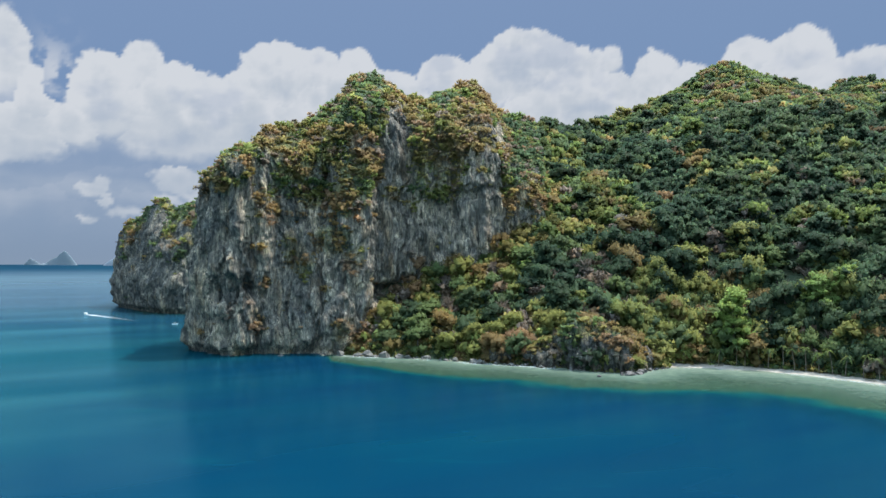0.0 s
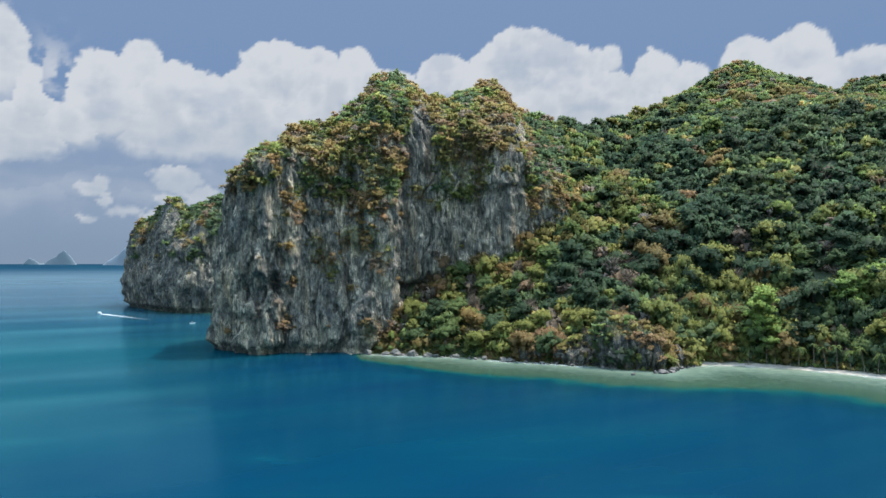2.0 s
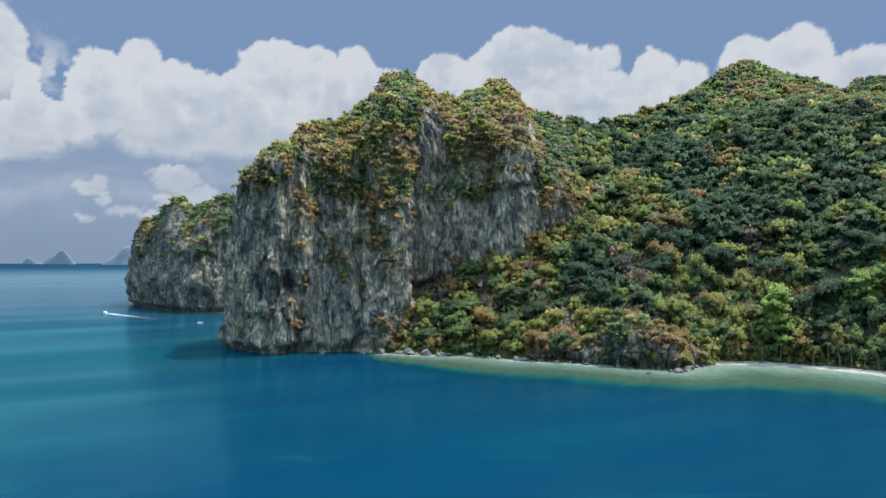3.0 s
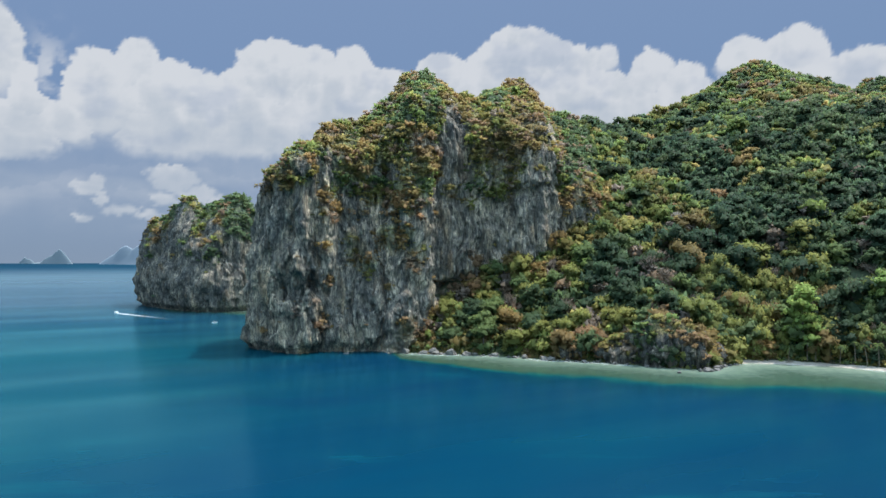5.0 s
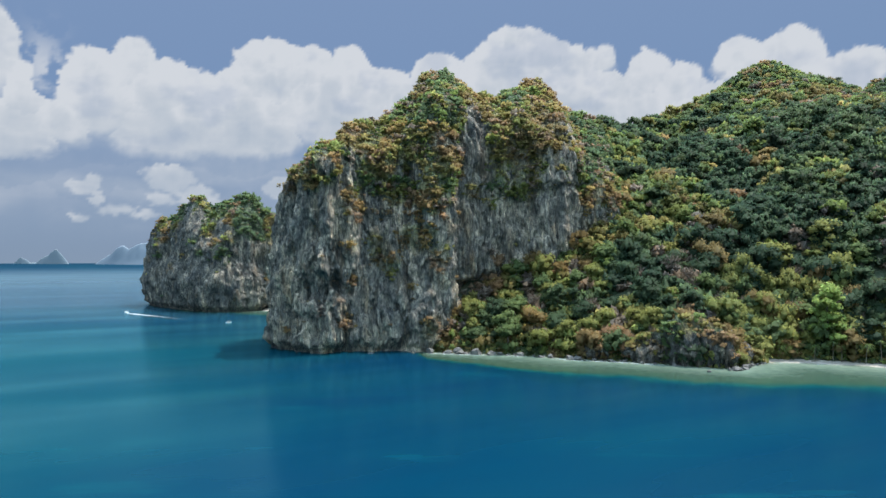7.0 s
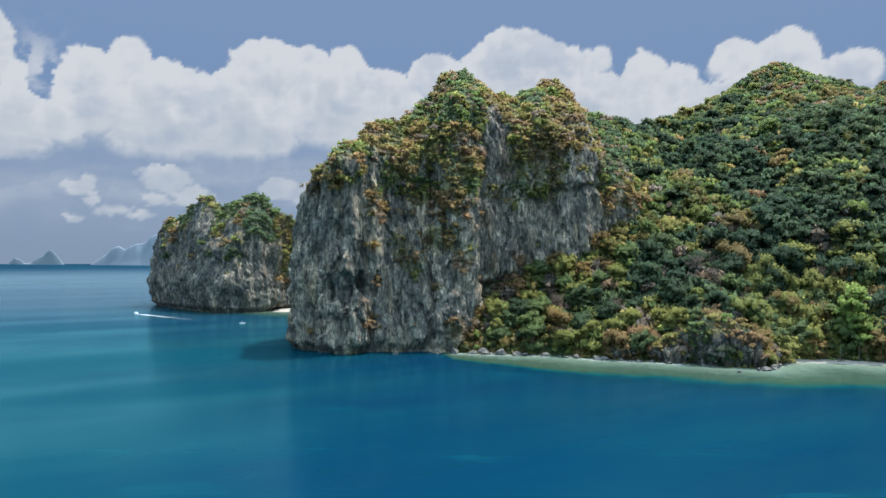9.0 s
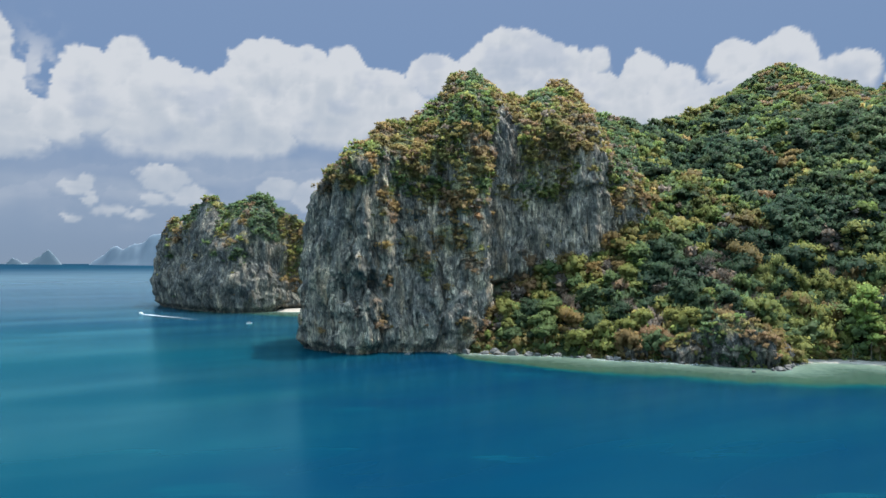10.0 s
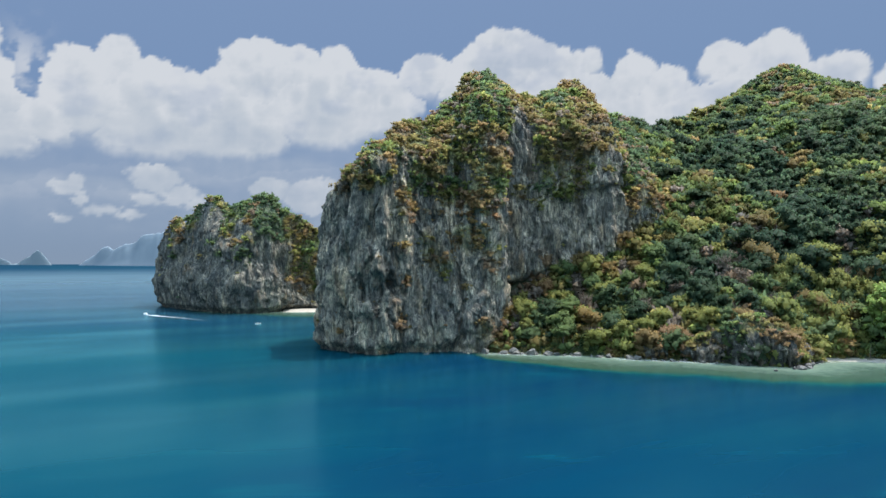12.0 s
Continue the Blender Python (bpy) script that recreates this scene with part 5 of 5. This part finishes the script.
def palm(x, y, z, high, seed):
    rng = np.random.default_rng(seed)
    base = tagged(new("palm_tree"), "coconut palm with a thin leaning trunk behind the beach", "palm", "beach palms")
    base.location = (x, y, z)
    lean = rng.uniform(-0.16, 0.16, 2) * high
    pts = [(lean[0] * t * t, lean[1] * t * t, high * t - 0.5 * (t == 0)) for t in (0, 0.25, 0.5, 0.75, 1.0)]
    bm = bmesh.new()
    limb_tube(bm, pts, [0.24, 0.18, 0.16, 0.14, 0.13], 7)
    part("trunk", bm, BARK, base)
    for k in range(15):
        a, up = k * 2.4 + rng.uniform(-0.3, 0.3), rng.uniform(-0.6, 1.4)
        bm = bmesh.new()
        ln, spine = rng.uniform(4.2, 5.4), []
        for s in np.linspace(0, 1, 9):
            r = ln * (s - 0.18 * s * s)
            spine.append(Vector((lean[0] + r * math.cos(a) * math.cos(up * 0.5), lean[1] + r * math.sin(a) * math.cos(up * 0.5), high + ln * (0.55 * up * s - (0.75) * s * s))))
        side = Vector((-math.sin(a), math.cos(a), 0))
        for i in range(8):
            p, q = spine[i], spine[i + 1]
            w = 0.72 * math.sin(math.pi * (0.12 + 0.85 * i / 8))
            for sg in (-1, 1):
                tip = (p + q) / 2 + side * sg * w + (q - p) * 0.7 + Vector((0, 0, -0.45 * w))
                vs = [bm.verts.new(c) for c in (p, p + (q - p) * 0.62, tip)]
                bm.faces.new(vs)
        me = bpy.data.meshes.new("frond")
        bm.to_mesh(me)
        bm.free()
        me.attributes.new("tone", "FLOAT", "POINT").data.foreach_set("value", np.full(len(me.vertices), rng.uniform(0.34, 0.50), np.float32))
        me.attributes.new("lum", "FLOAT", "POINT").data.foreach_set("value", np.full(len(me.vertices), 0.35, np.float32))
        placed("frond", me, LEAF, base)


# palms in a loose row along the back of the beach: place along it, step inland, height
PALM_ROW = [(32, 6.5, 8), (41, 7.5, 9), (49, 6.2, 8.5), (58, 7.0, 11), (62, 6.0, 9), (68, 7.4, 12), (72, 6.2, 10.5), (79, 7.2, 12.5), (83, 6.0, 11), (88, 7.0, 12), (94, 6.3, 10), (99, 7.4, 12), (105, 6.2, 10.5), (112, 7.0, 11), (119, 6.2, 10), (127, 7.2, 11)]
_shore = np.array(BEACH_SHORE, float)
_run = np.concatenate([[0], np.cumsum(np.hypot(*np.diff(_shore, axis=0).T))])
for _k, (_at, _in, _h) in enumerate(PALM_ROW):
    _n = int(np.searchsorted(_run, _at)) - 1
    _d = (_shore[_n + 1] - _shore[_n]) / (_run[_n + 1] - _run[_n])
    _p = _shore[_n] + _d * (_at - _run[_n]) + np.array([-_d[1], _d[0]]) * _in
    palm(float(_p[0]), float(_p[1]), 0.5, _h, 80 + _k)


def boulder(x, y, z, r, seed, label, mat=None):
    rng = np.random.default_rng(seed)
    bm = bmesh.new()
    bmesh.ops.create_icosphere(bm, subdivisions=3, radius=1.0)
    k = rng.uniform(0, 50)
    cuts = [(Vector(rng.normal(size=3)).normalized(), rng.uniform(0.42, 0.8)) for _ in range(12)]
    for v in bm.verts:
        for nrm, lim in cuts:
            over = v.co.dot(nrm) - lim
            if over > 0:
                v.co -= nrm * over * 0.95
        v.co *= 1 + 0.16 * noise.noise(v.co * 1.7 + Vector((k, 0, 0))) + 0.06 * noise.noise(v.co * 5 + Vector((0, k, 0)))
    s = rng.uniform(0.75, 1.25, 2)
    for v in bm.verts:
        v.co = Vector((v.co.x * r * s[0], v.co.y * r * s[1], v.co.z * r * 0.72))
    me = bpy.data.meshes.new("boulder")
    bm.to_mesh(me)
    bm.free()
    ob = placed("boulder", me, mat or BOULDER)
    ob.location, ob.rotation_euler = (x, y, z), (0, 0, rng.uniform(0, 6.28))
    tagged(ob, label, "boulder", "shore boulders")


def shore_boulders():
    rng = np.random.default_rng(41)
    line = np.array([(x, y - 2.5) for x, y in ROCK_SHORE[:-1]], float)
    s = np.concatenate([[0], np.cumsum(np.hypot(*np.diff(line, axis=0).T))])
    for k in range(84):
        at = s[-1] * rng.uniform(0, 1) ** 1.25
        x, y = np.interp(at, s, line[:, 0]) + rng.normal(0, 1.2), np.interp(at, s, line[:, 1]) + rng.normal(0, 1.3)
        r = rng.lognormal(0.1, 0.5) * (1.25 if at < 60 else 0.95)
        boulder(x, y, 0.15 * r, min(r, 3.6), 900 + k, "pale grey weathered boulder at the waterline")
    for k, (x, y, r) in enumerate([(-62, 382.5, 3.4), (-44, 378, 3.2), (-34, 375.5, 4.2), (-50, 380, 2.4), (-20, 372, 2.4), (18, 355, 2.8), (22, 353, 3.2), (8, 361, 2.2)]):
        boulder(x, y, 0.8, r, 980 + k, "large pale limestone boulder on the shore")
    boulder(-98, 380.0, -0.4, 2.9, 1100, "flat pale rock ledge at the foot of the cliff")
    for k, (x, y, r) in enumerate([(95, 317.5, 3.4), (100, 320, 2.6), (91, 317, 1.8), (105, 326, 2.2), (109, 330, 1.8), (114, 334, 1.5), (118, 337, 1.3), (78, 312, 1.5), (102, 323, 2.4)]):
        boulder(x, y, 0.3, r, 1000 + k, "dark wet boulder beside the shoreline crag", DARK_BOULDER)


shore_boulders()


def drift_log(x, y, turn, length, seed):
    rng = np.random.default_rng(seed)
    bm = bmesh.new()
    pts = [(length * (t - 0.5), rng.uniform(-0.12, 0.12), 0.25 + rng.uniform(-0.05, 0.1)) for t in np.linspace(0, 1, 6)]
    limb_tube(bm, pts, [0.26, 0.24, 0.2, 0.18, 0.14, 0.08], 7)
    limb_tube(bm, [pts[3], (pts[3][0] + 0.7, 0.7, 0.6), (pts[3][0] + 1.1, 1.2, 0.9)], [0.1, 0.07, 0.03], 5)
    me = bpy.data.meshes.new("drift_log")
    bm.to_mesh(me)
    bm.free()
    ob = placed("drift_log", me, BARK)
    d = inland(np.array([x]), np.array([y]), SHORE)[0]
    ob.matrix_basis = pose(x, y, max(0.115 * d, 0.1), 0, 0, turn)
    tagged(ob, "bleached driftwood log lying on the sand", "driftwood", "drift logs")


for _k, (_x, _y, _t, _l) in enumerate([(150, 341.5, 10, 5), (171, 336, -25, 6), (179, 330.5, -40, 4), (187, 325.5, -30, 6), (197, 313, -55, 5), (204, 300, -70, 6), (212, 286, -50, 5)]):
    drift_log(_x, _y, _t, _l, 1200 + _k)


def boat_hull(length, beam, deep):
    bm = bmesh.new()
    rows = []
    for t in np.linspace(-1, 1, 13):
        w = beam * (1 - abs(t) ** 2.6) * (1 if t > -0.9 else 0.7) + 0.04
        up = deep * (0.75 + 0.55 * max(t, 0) ** 2 + 0.1 * abs(t))
        x = t * length / 2
        rows.append([bm.verts.new(c) for c in ((x, -w, up), (x, -w * 0.8, up * 0.35), (x, 0, -0.12 * deep), (x, w * 0.8, up * 0.35), (x, w, up), (x, w * 0.8, up * 0.8), (x, -w * 0.8, up * 0.8))])
    for a, b in zip(rows, rows[1:]):
        for k in range(7):
            bm.faces.new((a[k], b[k], b[(k + 1) % 7], a[(k + 1) % 7]))
    bm.faces.new(rows[0])
    bm.faces.new(rows[-1][::-1])
    bmesh.ops.recalc_face_normals(bm, faces=bm.faces)
    return bm


def box_part(bm, x0, x1, y0, y1, z0, z1):
    r = bmesh.ops.create_cube(bm, size=1.0)
    for v in r["verts"]:
        v.co = Vector(((x0 + x1) / 2 + v.co.x * (x1 - x0), (y0 + y1) / 2 + v.co.y * (y1 - y0), (z0 + z1) / 2 + v.co.z * (z1 - z0)))


def outrigger_boat(x, y, turn, length, label):
    base = tagged(new("outrigger_boat"), label, "boat", "boats")
    base.matrix_basis = pose(x, y, 0.05, 0, 0, turn)
    part("hull", boat_hull(length, 0.6, 0.9), PAINT, base)
    for sg in (-1, 1):
        bm = bmesh.new()
        limb_tube(bm, [(-length * 0.36, sg * 2.3, 0.12), (0, sg * 2.35, 0.06), (length * 0.36, sg * 2.3, 0.2)], [0.09, 0.1, 0.07])
        part("outrigger", bm, PAINT, base)
    for fx in (-0.22, 0.2):
        bm = bmesh.new()
        limb_tube(bm, [(length * fx, -2.35, 0.15), (length * fx, 0, 1.0), (length * fx, 2.35, 0.15)], [0.06, 0.07, 0.06])
        part("cross_beam", bm, TIMBER, base)
    bm = bmesh.new()
    box_part(bm, -length * 0.25, length * 0.15, -0.75, 0.75, 1.45, 1.52)
    bmesh.ops.bevel(bm, geom=bm.edges[:], offset=0.03, segments=1)
    part("awning", bm, PAINT, base, "pale canvas awning")
    for px in (-0.24, 0.14):
        for py in (-0.62, 0.62):
            bm = bmesh.new()
            limb_tube(bm, [(length * px, py, 0.6), (length * px, py, 1.47)], [0.03, 0.03])
            part("post", bm, TIMBER, base)
    return base


outrigger_boat(-247, 575, 8, 5.2, "small white outrigger boat lying in the calm cove")


def speed_boat(x, y, turn):
    base = tagged(new("speed_boat"), "white motor boat running with a long foaming wake", "boat", "boats")
    base.matrix_basis = pose(x, y, 0.1, 0, -4, turn)
    part("hull", boat_hull(9.0, 1.25, 1.2), PAINT, base)
    bm = bmesh.new()
    box_part(bm, -1.8, 1.4, -0.85, 0.85, 0.9, 2.0)
    bmesh.ops.bevel(bm, geom=bm.edges[:], offset=0.18, segments=2)
    cabin = part("cabin", bm, PAINT, base)
    bm = bmesh.new()
    box_part(bm, 1.25, 1.48, -0.7, 0.7, 1.4, 1.85)
    part("windscreen", bm, AWNING, cabin, "dark blue windscreen")


BOAT, WAKE_END = Vector((-393, 685)), Vector((-296, 598))
speed_boat(BOAT.x, BOAT.y, math.degrees(math.atan2(BOAT.y - WAKE_END.y, BOAT.x - WAKE_END.x)))


def wake():
    run = WAKE_END - BOAT
    side = Vector((-run.y, run.x)).normalized()
    rows, froth = [], []
    for t in np.linspace(-0.02, 1, 70):
        c = BOAT + run * t + side * (5 * math.sin(t * 1.8))
        half = 1.6 + 3.4 * min(t * 6, 1) * (1 - 0.55 * t)
        wob = 1 + 0.3 * float(grain(t * 30, 0.0, 0.0, 8))
        for k in np.linspace(-1, 1, 9):
            p = c + side * (k * half * wob)
            rows.append((p.x, p.y, 0.07 + 0.5 * math.exp(-t * 18) * (1 - k * k)))
            froth.append((1 - abs(k) ** 2.0) * (1.15 * (1 - t) ** 1.8))
    me = raw_mesh("wake", rows, grid_faces(70, 9), {"froth": froth}, True)
    tagged(placed("wake", me, FOAM), "long white foam wake trailing behind the motor boat", "wake", kind="stuff")


wake()
